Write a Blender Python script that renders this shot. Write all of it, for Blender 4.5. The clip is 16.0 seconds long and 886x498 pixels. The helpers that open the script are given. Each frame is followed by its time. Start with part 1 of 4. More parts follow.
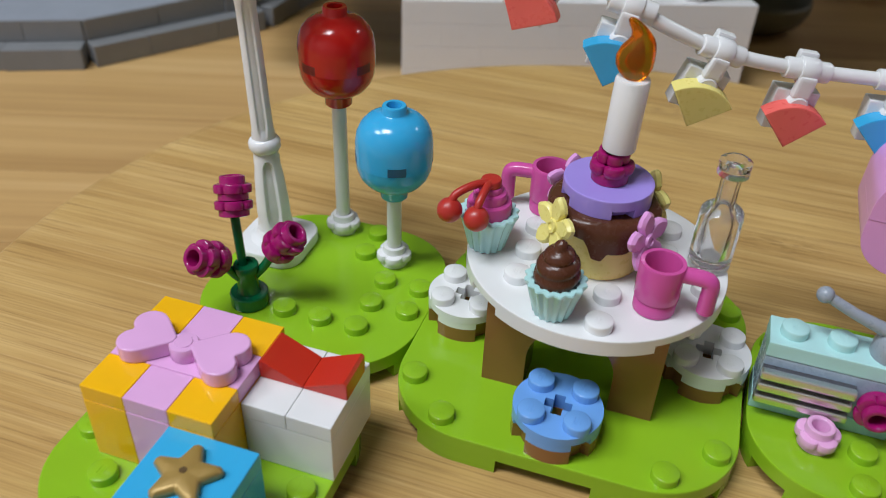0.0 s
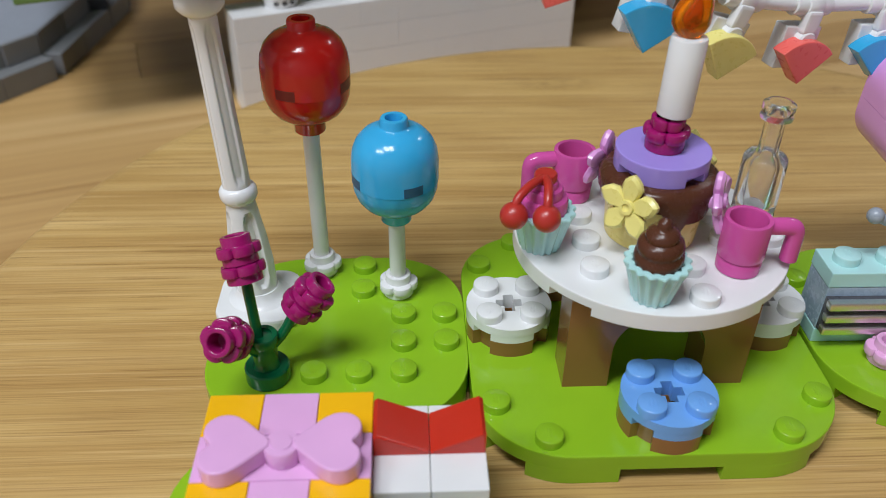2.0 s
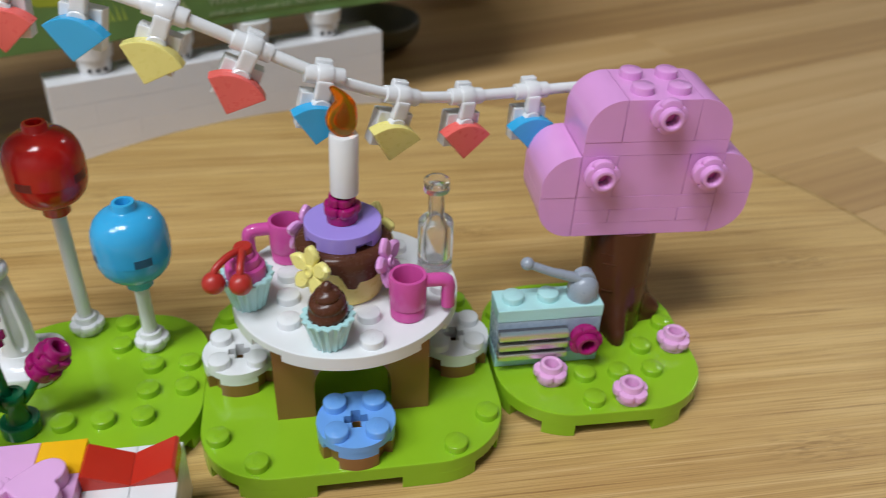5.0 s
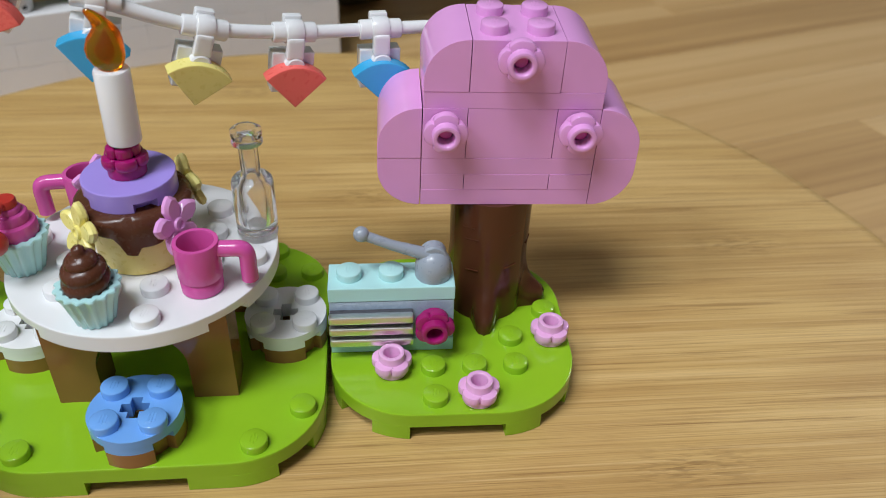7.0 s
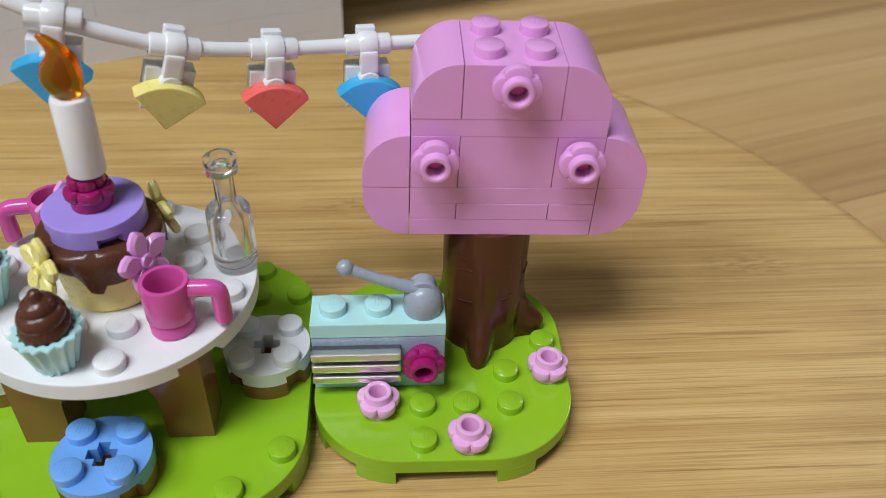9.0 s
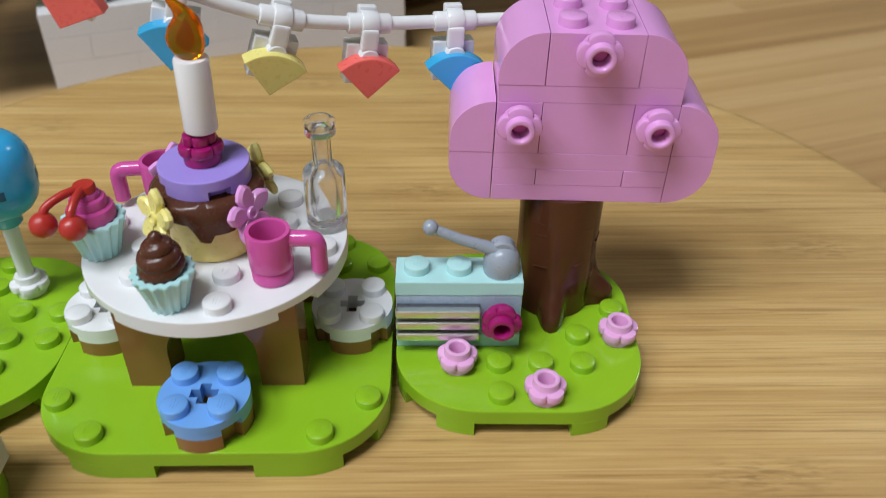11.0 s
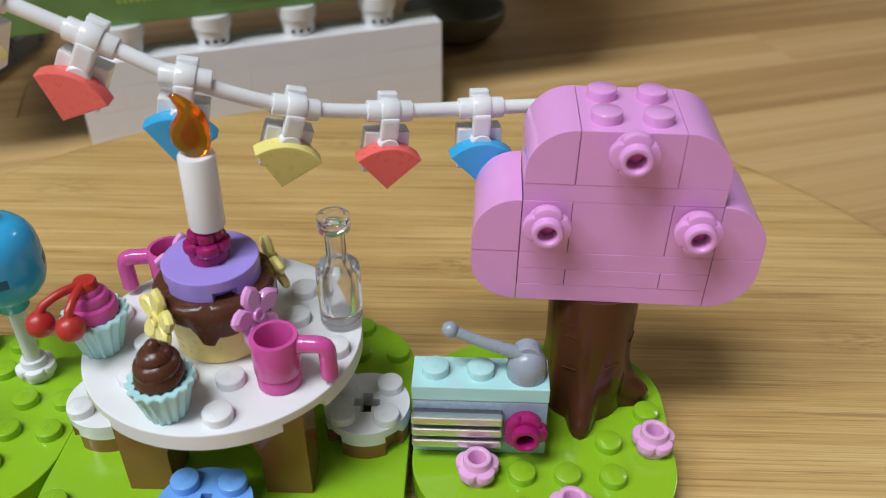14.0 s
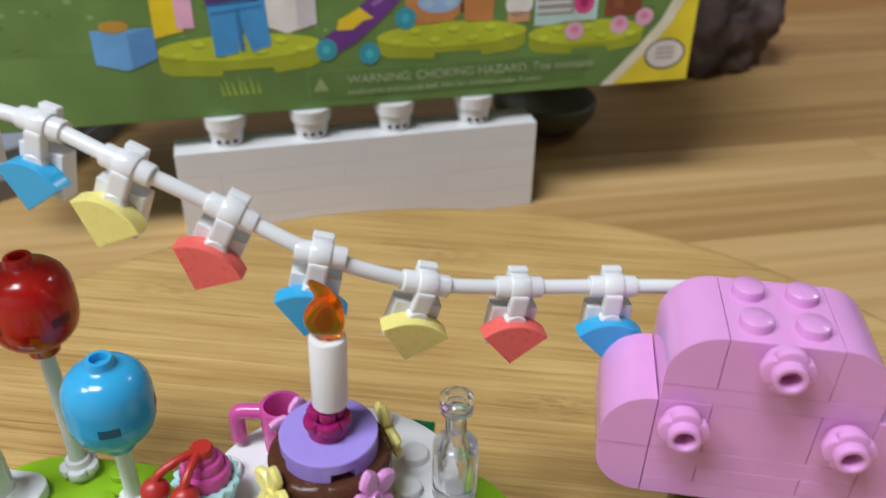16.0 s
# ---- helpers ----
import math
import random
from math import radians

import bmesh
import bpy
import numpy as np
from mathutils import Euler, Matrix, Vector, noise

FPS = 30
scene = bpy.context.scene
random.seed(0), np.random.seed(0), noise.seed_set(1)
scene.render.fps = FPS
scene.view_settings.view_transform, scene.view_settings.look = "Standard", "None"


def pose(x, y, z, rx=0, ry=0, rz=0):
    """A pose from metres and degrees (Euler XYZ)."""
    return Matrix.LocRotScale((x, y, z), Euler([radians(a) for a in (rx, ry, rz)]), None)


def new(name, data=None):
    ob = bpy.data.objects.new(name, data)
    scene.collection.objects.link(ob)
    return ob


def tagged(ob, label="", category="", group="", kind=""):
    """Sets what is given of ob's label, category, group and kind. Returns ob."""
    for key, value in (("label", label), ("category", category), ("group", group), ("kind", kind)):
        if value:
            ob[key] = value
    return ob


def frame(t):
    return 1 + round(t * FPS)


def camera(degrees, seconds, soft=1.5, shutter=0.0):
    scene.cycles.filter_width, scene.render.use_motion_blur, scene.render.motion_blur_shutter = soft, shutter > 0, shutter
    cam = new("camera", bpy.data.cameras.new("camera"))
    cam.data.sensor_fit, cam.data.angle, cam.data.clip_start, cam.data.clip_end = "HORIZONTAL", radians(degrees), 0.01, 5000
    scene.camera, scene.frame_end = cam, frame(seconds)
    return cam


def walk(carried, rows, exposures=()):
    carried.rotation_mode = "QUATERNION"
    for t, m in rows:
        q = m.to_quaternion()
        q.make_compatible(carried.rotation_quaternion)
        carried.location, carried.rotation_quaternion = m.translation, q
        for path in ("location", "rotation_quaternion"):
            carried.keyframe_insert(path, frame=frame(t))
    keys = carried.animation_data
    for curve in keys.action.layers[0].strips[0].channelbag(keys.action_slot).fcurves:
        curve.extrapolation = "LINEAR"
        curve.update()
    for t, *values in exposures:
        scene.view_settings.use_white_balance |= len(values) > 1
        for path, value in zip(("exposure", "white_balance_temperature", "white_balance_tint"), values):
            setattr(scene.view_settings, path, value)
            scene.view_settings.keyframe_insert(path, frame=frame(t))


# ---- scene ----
MM = 0.001  # the toy parts are laid out in millimetres
cam = camera(55.96, 16.0, 0.8, 0.25)
cam.data.dof.use_dof, cam.data.dof.focus_distance, cam.data.dof.aperture_fstop = True, 0.155, 24.0
# seconds, eye in millimetres, yaw to the left, pitch up, lean
PATH = [
    (0.0, 9.73, -127.92, 119.89, 17.12, -36.11, 2.50),
    (0.5, 9.84, -109.63, 112.04, 19.05, -35.84, 2.46),
    (1.0, 10.68, -114.81, 113.12, 20.26, -35.47, 1.66),
    (1.5, 2.04, -119.81, 115.34, 15.42, -35.85, 1.45),
    (2.0, -42.34, -121.10, 110.91, -2.78, -35.20, 0.64),
    (2.5, -38.07, -127.60, 118.30, -2.86, -34.69, 0.51),
    (3.0, -36.62, -136.90, 126.15, -3.20, -34.33, 0.38),
    (3.5, -44.69, -141.55, 129.06, -3.70, -33.42, 0.38),
    (4.0, -38.02, -144.33, 131.20, -5.16, -33.23, 0.68),
    (4.5, -19.01, -148.91, 134.00, -7.59, -33.26, 1.20),
    (5.0, -4.68, -145.46, 134.99, -9.99, -33.74, 1.79),
    (5.2, 5.04, -144.63, 135.13, -10.59, -33.65, 1.31),
    (7.3, 41.98, -124.01, 119.50, -5.42, -37.43, 2.07),
    (7.5, 39.56, -121.74, 122.91, -6.13, -38.76, 2.99),
    (8.0, 47.24, -116.30, 124.73, -6.31, -38.67, 2.85),
    (8.2, 46.28, -114.33, 122.94, -5.89, -38.95, 2.53),
    (10.3, 52.58, -109.89, 125.09, -0.91, -37.19, 0.68),
    (10.5, 53.43, -107.18, 121.49, 1.08, -38.56, -0.44),
    (11.0, 38.74, -126.37, 119.22, -1.38, -36.39, 0.64),
    (11.5, 39.68, -145.01, 134.06, -0.70, -36.89, 0.53),
    (12.0, 36.82, -152.48, 141.77, -0.38, -36.08, 0.30),
    (12.5, 36.62, -122.69, 118.77, 0.34, -34.89, 0.10),
    (13.0, 43.09, -127.37, 122.10, 0.75, -34.92, 0.00),
    (13.5, 42.91, -114.02, 119.53, 1.27, -34.19, 0.15),
    (14.0, 42.51, -110.26, 123.94, 2.22, -34.67, -0.29),
    (14.3, 62.50, -99.39, 121.08, 11.53, -33.48, -1.40),
    (14.5, 65.43, -90.49, 124.75, 14.68, -32.43, 0.35),
    (15.0, 52.91, -73.14, 139.83, 15.01, -32.01, 2.38),
    (15.5, 30.34, -94.92, 146.96, 12.31, -28.80, 1.00),
    (16.0, 29.29, -95.23, 140.00, 6.75, -31.62, 0.76),
]
walk(cam, [(t, pose(x * MM, y * MM, z * MM, 0, 0, yaw) @ pose(0, 0, 0, 90 + pitch, 0, 0) @ pose(0, 0, 0, 0, 0, roll))
           for t, x, y, z, yaw, pitch, roll in PATH],
     exposures=[(0.0, -0.40), (1.5, -0.39), (2.0, -0.41), (4.5, -0.42), (5.2, -0.36), (7.3, -0.28), (14.0, -0.27), (14.5, -0.12), (15.5, -0.17), (16.0, -0.19)])

# ---- light ----
world = bpy.data.worlds.new("room_air")
world.use_nodes = True
world.node_tree.nodes["Background"].inputs[0].default_value = (0.95, 0.98, 1.0, 1)
world.node_tree.nodes["Background"].inputs[1].default_value = 0.008
scene.world = world
scene.view_settings.exposure = 0.0


def area_lamp(name, x, y, z, sx, sy, watts, color=(0.87, 0.93, 1.0)):
    data = bpy.data.lights.new(name, "AREA")
    data.shape, data.size, data.size_y, data.energy, data.color = "RECTANGLE", sx, sy, watts, color
    ob = new(name, data)
    ob.matrix_world = pose(x, y, z)
    return ob


area_lamp("lamp_front", -0.42, -0.52, 1.60, 0.62, 0.40, 29)
# added fill with no known source: softens shadows, lifts the left side
area_lamp("side_fill", -1.25, -0.75, 1.60, 0.64, 0.40, 25)
area_lamp("lamp_far", 1.55, 1.25, 1.60, 0.36, 0.36, 8)

# ---- materials ----


def nodes_of(name):
    mat = bpy.data.materials.new(name)
    mat.use_nodes = True
    tree = mat.node_tree
    return mat, tree, tree.nodes["Principled BSDF"]


def put(tree, kind, **inputs):
    n = tree.nodes.new(kind)
    for k, v in inputs.items():
        n.inputs[k.replace("_", " ")].default_value = v
    return n


def ramp(tree, source, stops):
    n = tree.nodes.new("ShaderNodeValToRGB")
    while len(n.color_ramp.elements) < len(stops):
        n.color_ramp.elements.new(0.5)
    for e, (p, c) in zip(n.color_ramp.elements, stops):
        e.position, e.color = p, (*c, 1)
    tree.links.new(source, n.inputs[0])
    return n


def plastic(name, rgb, rough=0.15, even=0.94, bump=0.03, sub=0.0):
    """Glossy moulded plastic: slight uneven gloss, handling marks and a faint wave of the mould."""
    mat, tree, p = nodes_of(name)
    co = tree.nodes.new("ShaderNodeTexCoord")
    big = put(tree, "ShaderNodeTexNoise", Scale=70.0, Detail=3.0)
    fine = put(tree, "ShaderNodeTexNoise", Scale=900.0, Detail=4.0)
    for n in (big, fine):
        tree.links.new(co.outputs["Object"], n.inputs["Vector"])
    dark = tuple(c * even for c in rgb)
    col = ramp(tree, big.outputs["Fac"], [(0.35, dark), (0.65, rgb)])
    tree.links.new(col.outputs[0], p.inputs["Base Color"])
    r = ramp(tree, fine.outputs["Fac"], [(0.35, (rough * 0.85,) * 3), (0.75, (min(1, rough * 1.35),) * 3)])
    tree.links.new(r.outputs[0], p.inputs["Roughness"])
    b = put(tree, "ShaderNodeBump", Strength=bump, Distance=0.0004)
    tree.links.new(big.outputs["Fac"], b.inputs["Height"])
    tree.links.new(b.outputs[0], p.inputs["Normal"])
    p.inputs["IOR"].default_value = 1.53
    if sub:
        p.inputs["Subsurface Weight"].default_value = sub
        p.inputs["Subsurface Radius"].default_value = (0.002, 0.002, 0.002)
    return mat


def clear(name, rgb, rough=0.03, ior=1.5):
    mat, tree, p = nodes_of(name)
    p.inputs["Base Color"].default_value = (*rgb, 1)
    p.inputs["Transmission Weight"].default_value = 1.0
    p.inputs["Roughness"].default_value = rough
    p.inputs["IOR"].default_value = ior
    return mat


def metal(name, rgb, rough):
    mat, tree, p = nodes_of(name)
    n = put(tree, "ShaderNodeTexNoise", Scale=500.0, Detail=3.0)
    r = ramp(tree, n.outputs["Fac"], [(0.3, (rough * 0.8,) * 3), (0.7, (rough * 1.3,) * 3)])
    tree.links.new(r.outputs[0], p.inputs["Roughness"])
    p.inputs["Base Color"].default_value = (*rgb, 1)
    p.inputs["Metallic"].default_value = 1.0
    return mat


def wood(name, light, mid, dark, along, across, rough=0.42, tone=0.0):
    """Streaked wood along local x. tone: how far pieces differ."""
    mat, tree, p = nodes_of(name)
    L = tree.links.new
    co = tree.nodes.new("ShaderNodeTexCoord")
    info = tree.nodes.new("ShaderNodeObjectInfo")
    shift = put(tree, "ShaderNodeVectorMath")
    shift.operation = "MULTIPLY_ADD"
    L(info.outputs["Random"], shift.inputs[0])
    shift.inputs[1].default_value = (7.0, 5.0, 3.0)
    L(co.outputs["Object"], shift.inputs[2])
    grain = put(tree, "ShaderNodeTexNoise", Scale=1.0, Detail=6.0, Roughness=0.62)
    m1 = put(tree, "ShaderNodeMapping", Scale=(along, across, 20.0))
    L(shift.outputs[0], m1.inputs["Vector"])
    L(m1.outputs[0], grain.inputs["Vector"])
    broad = put(tree, "ShaderNodeTexNoise", Scale=1.0, Detail=3.0)
    m2 = put(tree, "ShaderNodeMapping", Scale=(along * 0.4, across * 0.16, 5.0))
    L(shift.outputs[0], m2.inputs["Vector"])
    L(m2.outputs[0], broad.inputs["Vector"])
    mix = put(tree, "ShaderNodeMath")
    mix.operation = "MULTIPLY_ADD"
    L(grain.outputs["Fac"], mix.inputs[0])
    mix.inputs[1].default_value = 0.55
    half = put(tree, "ShaderNodeMath")
    half.operation = "MULTIPLY"
    half.inputs[1].default_value = 0.45
    L(broad.outputs["Fac"], half.inputs[0])
    L(half.outputs[0], mix.inputs[2])
    value = mix.outputs[0]
    if tone:
        add = put(tree, "ShaderNodeMath")
        add.operation = "MULTIPLY_ADD"
        L(info.outputs["Random"], add.inputs[0])
        add.inputs[1].default_value = tone
        L(value, add.inputs[2])
        sub = put(tree, "ShaderNodeMath")
        sub.operation = "SUBTRACT"
        L(add.outputs[0], sub.inputs[0])
        sub.inputs[1].default_value = tone / 2
        value = sub.outputs[0]
    col = ramp(tree, value, [(0.34, dark), (0.5, mid), (0.66, light)])
    out = col.outputs[0]
    L(out, p.inputs["Base Color"])
    p.inputs["Roughness"].default_value = rough
    b = put(tree, "ShaderNodeBump", Strength=0.10, Distance=0.0006)
    L(grain.outputs["Fac"], b.inputs["Height"])
    L(b.outputs[0], p.inputs["Normal"])
    return mat


def bamboo(name):
    """Pressed bamboo along local x: narrow strips of differing tone, thin dark fibre lines, groups of dark node specks."""
    mat, tree, p = nodes_of(name)
    L = tree.links.new
    co = tree.nodes.new("ShaderNodeTexCoord")

    def field(kind, scale, **kw):
        m = put(tree, "ShaderNodeMapping", Scale=scale)
        L(co.outputs["Object"], m.inputs["Vector"])
        n = put(tree, kind, Scale=1.0, **kw)
        L(m.outputs[0], n.inputs["Vector"])
        return n

    def calc(op, a, b, c=None):
        n = tree.nodes.new("ShaderNodeMath")
        n.operation = op
        for i, v in enumerate((a, b, c)):
            if isinstance(v, (int, float)):
                n.inputs[i].default_value = v
            elif v is not None:
                L(v, n.inputs[i])
        return n.outputs[0]

    def over(under, rgb, fac):
        n = tree.nodes.new("ShaderNodeMix")
        n.data_type = "RGBA"
        L(fac, n.inputs[0])
        L(under, n.inputs[6])
        n.inputs[7].default_value = (*rgb, 1)
        return n.outputs[2]

    bands = field("ShaderNodeTexNoise", (2.6, 150.0, 1.0), Detail=5.0, Roughness=0.7)
    base = ramp(tree, bands.outputs["Fac"], [(0.34, (0.490, 0.296, 0.099)), (0.50, (0.598, 0.386, 0.142)), (0.66, (0.706, 0.481, 0.198))])
    patch = field("ShaderNodeTexNoise", (14.0, 40.0, 1.0), Detail=3.0)
    warm = ramp(tree, patch.outputs["Fac"], [(0.40, (0.45, 0.45, 0.45)), (0.62, (0, 0, 0))])
    out = over(base.outputs[0], (0.42, 0.240, 0.082), warm.outputs[0])
    fibre = field("ShaderNodeTexNoise", (20.0, 2600.0, 1.0), Detail=3.0, Roughness=0.65)
    fine = ramp(tree, fibre.outputs["Fac"], [(0.38, (0.42, 0.42, 0.42)), (0.54, (0, 0, 0))])
    out = over(out, (0.29, 0.152, 0.048), fine.outputs[0])
    lines = field("ShaderNodeTexNoise", (16.0, 900.0, 1.0), Detail=4.0, Roughness=0.62)
    thin = ramp(tree, lines.outputs["Fac"], [(0.36, (0.52, 0.52, 0.52)), (0.42, (0, 0, 0))])
    out = over(out, (0.22, 0.108, 0.034), thin.outputs[0])
    glow = ramp(tree, lines.outputs["Fac"], [(0.54, (0, 0, 0)), (0.66, (0.42, 0.42, 0.42))])
    out = over(out, (0.72, 0.500, 0.235), glow.outputs[0])
    cells = field("ShaderNodeTexVoronoi", (7.5, 20.0, 1.0), Randomness=1.0)
    cells.voronoi_dimensions = "2D"
    near = ramp(tree, cells.outputs["Distance"], [(0.02, (1, 1, 1)), (0.13, (0, 0, 0))])
    specks = field("ShaderNodeTexNoise", (190.0, 1500.0, 1.0), Detail=2.0, Roughness=0.6)
    dots = ramp(tree, specks.outputs["Fac"], [(0.48, (0, 0, 0)), (0.58, (1, 1, 1))])
    out = over(out, (0.15, 0.070, 0.022), calc("MULTIPLY", calc("MULTIPLY", near.outputs[0], dots.outputs[0]), 0.45))
    L(out, p.inputs["Base Color"])
    r = ramp(tree, fibre.outputs["Fac"], [(0.3, (0.46,) * 3), (0.7, (0.34,) * 3)])
    L(r.outputs[0], p.inputs["Roughness"])
    p.inputs["Specular IOR Level"].default_value = 0.3
    b = put(tree, "ShaderNodeBump", Strength=0.12, Distance=0.0004)
    L(fibre.outputs["Fac"], b.inputs["Height"])
    L(b.outputs[0], p.inputs["Normal"])
    return mat


def matte(name, rgb, rough=0.7, scale=30.0, spread=0.12, bump=0.1):
    mat, tree, p = nodes_of(name)
    n = put(tree, "ShaderNodeTexNoise", Scale=scale, Detail=5.0)
    co = tree.nodes.new("ShaderNodeTexCoord")
    tree.links.new(co.outputs["Object"], n.inputs["Vector"])
    c = ramp(tree, n.outputs["Fac"], [(0.3, tuple(v * (1 - spread) for v in rgb)), (0.7, tuple(min(1, v * (1 + spread)) for v in rgb))])
    tree.links.new(c.outputs[0], p.inputs["Base Color"])
    p.inputs["Roughness"].default_value = rough
    b = put(tree, "ShaderNodeBump", Strength=bump, Distance=0.001)
    tree.links.new(n.outputs["Fac"], b.inputs["Height"])
    tree.links.new(b.outputs[0], p.inputs["Normal"])
    return mat


LIME = plastic("lime_plastic", (0.27, 0.50, 0.018))
WHITE = plastic("white_plastic", (0.80, 0.803, 0.81), 0.2, sub=0.05)
RISER_WHITE = plastic("plain_white_plastic", (0.80, 0.79, 0.80), 0.32, 0.985, 0.01)
BLUE = plastic("medium_blue_plastic", (0.16, 0.38, 0.80))
AZURE = plastic("azure_plastic", (0.040, 0.405, 0.74), 0.16)
RED = plastic("red_plastic", (0.49, 0.011, 0.008), 0.15)
CHERRY = plastic("bright_red_plastic", (0.48, 0.030, 0.022), 0.34)
BOW_RED = plastic("deep_red_plastic", (0.55, 0.028, 0.012), 0.2)
CORAL = plastic("coral_plastic", (0.88, 0.145, 0.125), 0.3)
LEMON = plastic("pale_yellow_plastic", (0.86, 0.76, 0.24), 0.3)
SPONGE = plastic("cream_yellow_plastic", (0.91, 0.74, 0.24), 0.3)
AMBER = plastic("amber_yellow_plastic", (0.95, 0.50, 0.008))
PINK = plastic("bright_pink_plastic", (0.77, 0.35, 0.71))
LILAC = plastic("light_pink_plastic", (0.78, 0.42, 0.73))
# same plastic as PINK, lightened for the top light on the ground blossoms
LIT_PINK = plastic("lit_pink_plastic", (0.80, 0.42, 0.70), sub=0.08)
ROSE = plastic("dark_pink_plastic", (0.62, 0.085, 0.34))
MAGENTA = plastic("magenta_plastic", (0.34, 0.008, 0.13))
LAVENDER = plastic("lavender_plastic", (0.38, 0.28, 0.76))
AQUA = plastic("light_aqua_plastic", (0.46, 0.76, 0.76))
NOUGAT = plastic("medium_nougat_plastic", (0.27, 0.125, 0.042))
COCOA = plastic("dark_brown_plastic", (0.092, 0.032, 0.017), 0.24)
COCOA.node_tree.nodes["Principled BSDF"].inputs["IOR"].default_value = 1.36
TRUNK = plastic("trunk_brown_plastic", (0.088, 0.029, 0.013), 0.15)
TRUNK.node_tree.nodes["Principled BSDF"].inputs["IOR"].default_value = 1.40
GREEN = plastic("dark_green_plastic", (0.003, 0.12, 0.045))
GOLD = plastic("pearl_gold_plastic", (0.42, 0.27, 0.075), 0.4)
GOLD.node_tree.nodes["Principled BSDF"].inputs["Metallic"].default_value = 0.28
# gold darkened to the shade inside the star's hole
GOLD_SHADE = plastic("gold_shadow_plastic", (0.10, 0.055, 0.015), 0.5)
GREY = plastic("medium_grey_plastic", (0.32, 0.36, 0.42), 0.3)
STONE_GREY = plastic("dark_bluish_grey_plastic", (0.21, 0.215, 0.225), 0.4)
DECK_GREY = plastic("blue_grey_plastic", (0.30, 0.325, 0.38), 0.36)
SLATE = plastic("grey_blue_plastic", (0.36, 0.46, 0.58), 0.25)
DARK = plastic("near_black_plastic", (0.015, 0.015, 0.018), 0.4)
OLIVE = plastic("dark_olive_glaze", (0.12, 0.105, 0.055), 0.5)
CHROME = metal("chrome", (0.80, 0.79, 0.77), 0.32)
GLASS = clear("clear_plastic", (0.985, 0.985, 0.985), 0.05, 1.49)
GLASS.node_tree.nodes["Principled BSDF"].inputs["Transmission Weight"].default_value = 0.97
YELLOW_GLASS = clear("clear_yellow_plastic", (0.95, 0.80, 0.05), 0.05, 1.42)
YELLOW_GLASS.node_tree.nodes["Principled BSDF"].inputs["Transmission Weight"].default_value = 0.92
FLAME = clear("clear_orange_plastic", (1.0, 0.29, 0.004), 0.05, 1.38)
FLAME.node_tree.nodes["Principled BSDF"].inputs["Transmission Weight"].default_value = 0.88
BAMBOO = bamboo("bamboo_board")
DESK_WOOD = wood("desk_wood", (0.65, 0.430, 0.195), (0.55, 0.338, 0.134), (0.40, 0.228, 0.083), 3.5, 150.0, tone=0.24, rough=0.4)
PAINT = matte("wall_paint", (0.28, 0.28, 0.29), 0.85, 3.0, 0.05, 0.05)
# paler tone for unseen walls, chosen to throw light onto upright faces
BOUNCE_PAINT = matte("pale_bounce_paint", (0.52, 0.52, 0.52), 0.85, 3.0, 0.04, 0.05)
CEILING_PAINT = matte("ceiling_paint", (0.62, 0.62, 0.62), 0.9, 3.0, 0.04, 0.05)
FLOOR_TILE = matte("floor_covering", (0.20, 0.16, 0.13), 0.6, 6.0, 0.15, 0.05)
BOX_GREEN = matte("printed_green_card", (0.14, 0.26, 0.078), 0.4, 22.0, 0.25, 0.02)


def card(name, rgb):
    return matte(name, rgb, 0.4, 60.0, 0.14, 0.02)


# ---- mesh helpers, in millimetres ----


def rings(bm, loops, cap0=True, cap1=True):
    made = [[bm.verts.new(v) for v in loop] for loop in loops]
    n = len(made[0])
    for a, b in zip(made, made[1:]):
        for i in range(n):
            bm.faces.new((a[i], a[(i + 1) % n], b[(i + 1) % n], b[i]))
    if cap0:
        bm.faces.new(made[0][::-1])
    if cap1:
        bm.faces.new(made[-1])


def lathe(bm, profile, seg=32, m=None, flutes=0, depth=0.0):
    """Turns rows of (radius, height) about z. flutes: ribs round the side, depth of each."""
    m = m or Matrix()
    loops = []
    for r, z in profile:
        r = max(r, 0.01)
        loop = []
        for i in range(seg):
            a = 2 * math.pi * i / seg
            q = r * (1 + depth * math.cos(flutes * a)) if flutes else r
            loop.append(m @ Vector((q * math.cos(a), q * math.sin(a), z)))
        loops.append(loop)
    rings(bm, loops)


def inset(points, d):
    out, n = [], len(points)
    for i in range(n):
        p, a, b = Vector(points[i]), Vector(points[i - 1]), Vector(points[(i + 1) % n])
        e, f = (p - a).normalized(), (b - p).normalized()
        k = Vector((-(e.y + f.y), e.x + f.x))
        k = k.normalized() if k.length > 1e-6 else Vector((-e.y, e.x))
        c = max(0.5, k.dot(Vector((-e.y, e.x))))
        out.append(p + k * d / c)
    return out


def prism(bm, points, z0, z1, bev=0.2, m=None, low=None):
    """An upright block over a counter-clockwise outline, with rounded rims; low: the roundness of the lower rim."""
    m = m or Matrix()
    low = bev if low is None else low
    loops = []
    for d, z in ((1.7 * low, z0), (low, z0), (0.3 * low, z0 + 0.3 * low), (0, z0 + low), (0, z0 + min(low * 1.8, (z1 - z0) * 0.45)),
                 (0, z1 - min(bev * 1.8, (z1 - z0) * 0.45)), (0, z1 - bev), (0.3 * bev, z1 - 0.3 * bev), (bev, z1), (1.7 * bev, z1)):
        ring = inset(points, d) if d else points
        loops.append([m @ Vector((p[0], p[1], z)) for p in ring])
    rings(bm, loops)


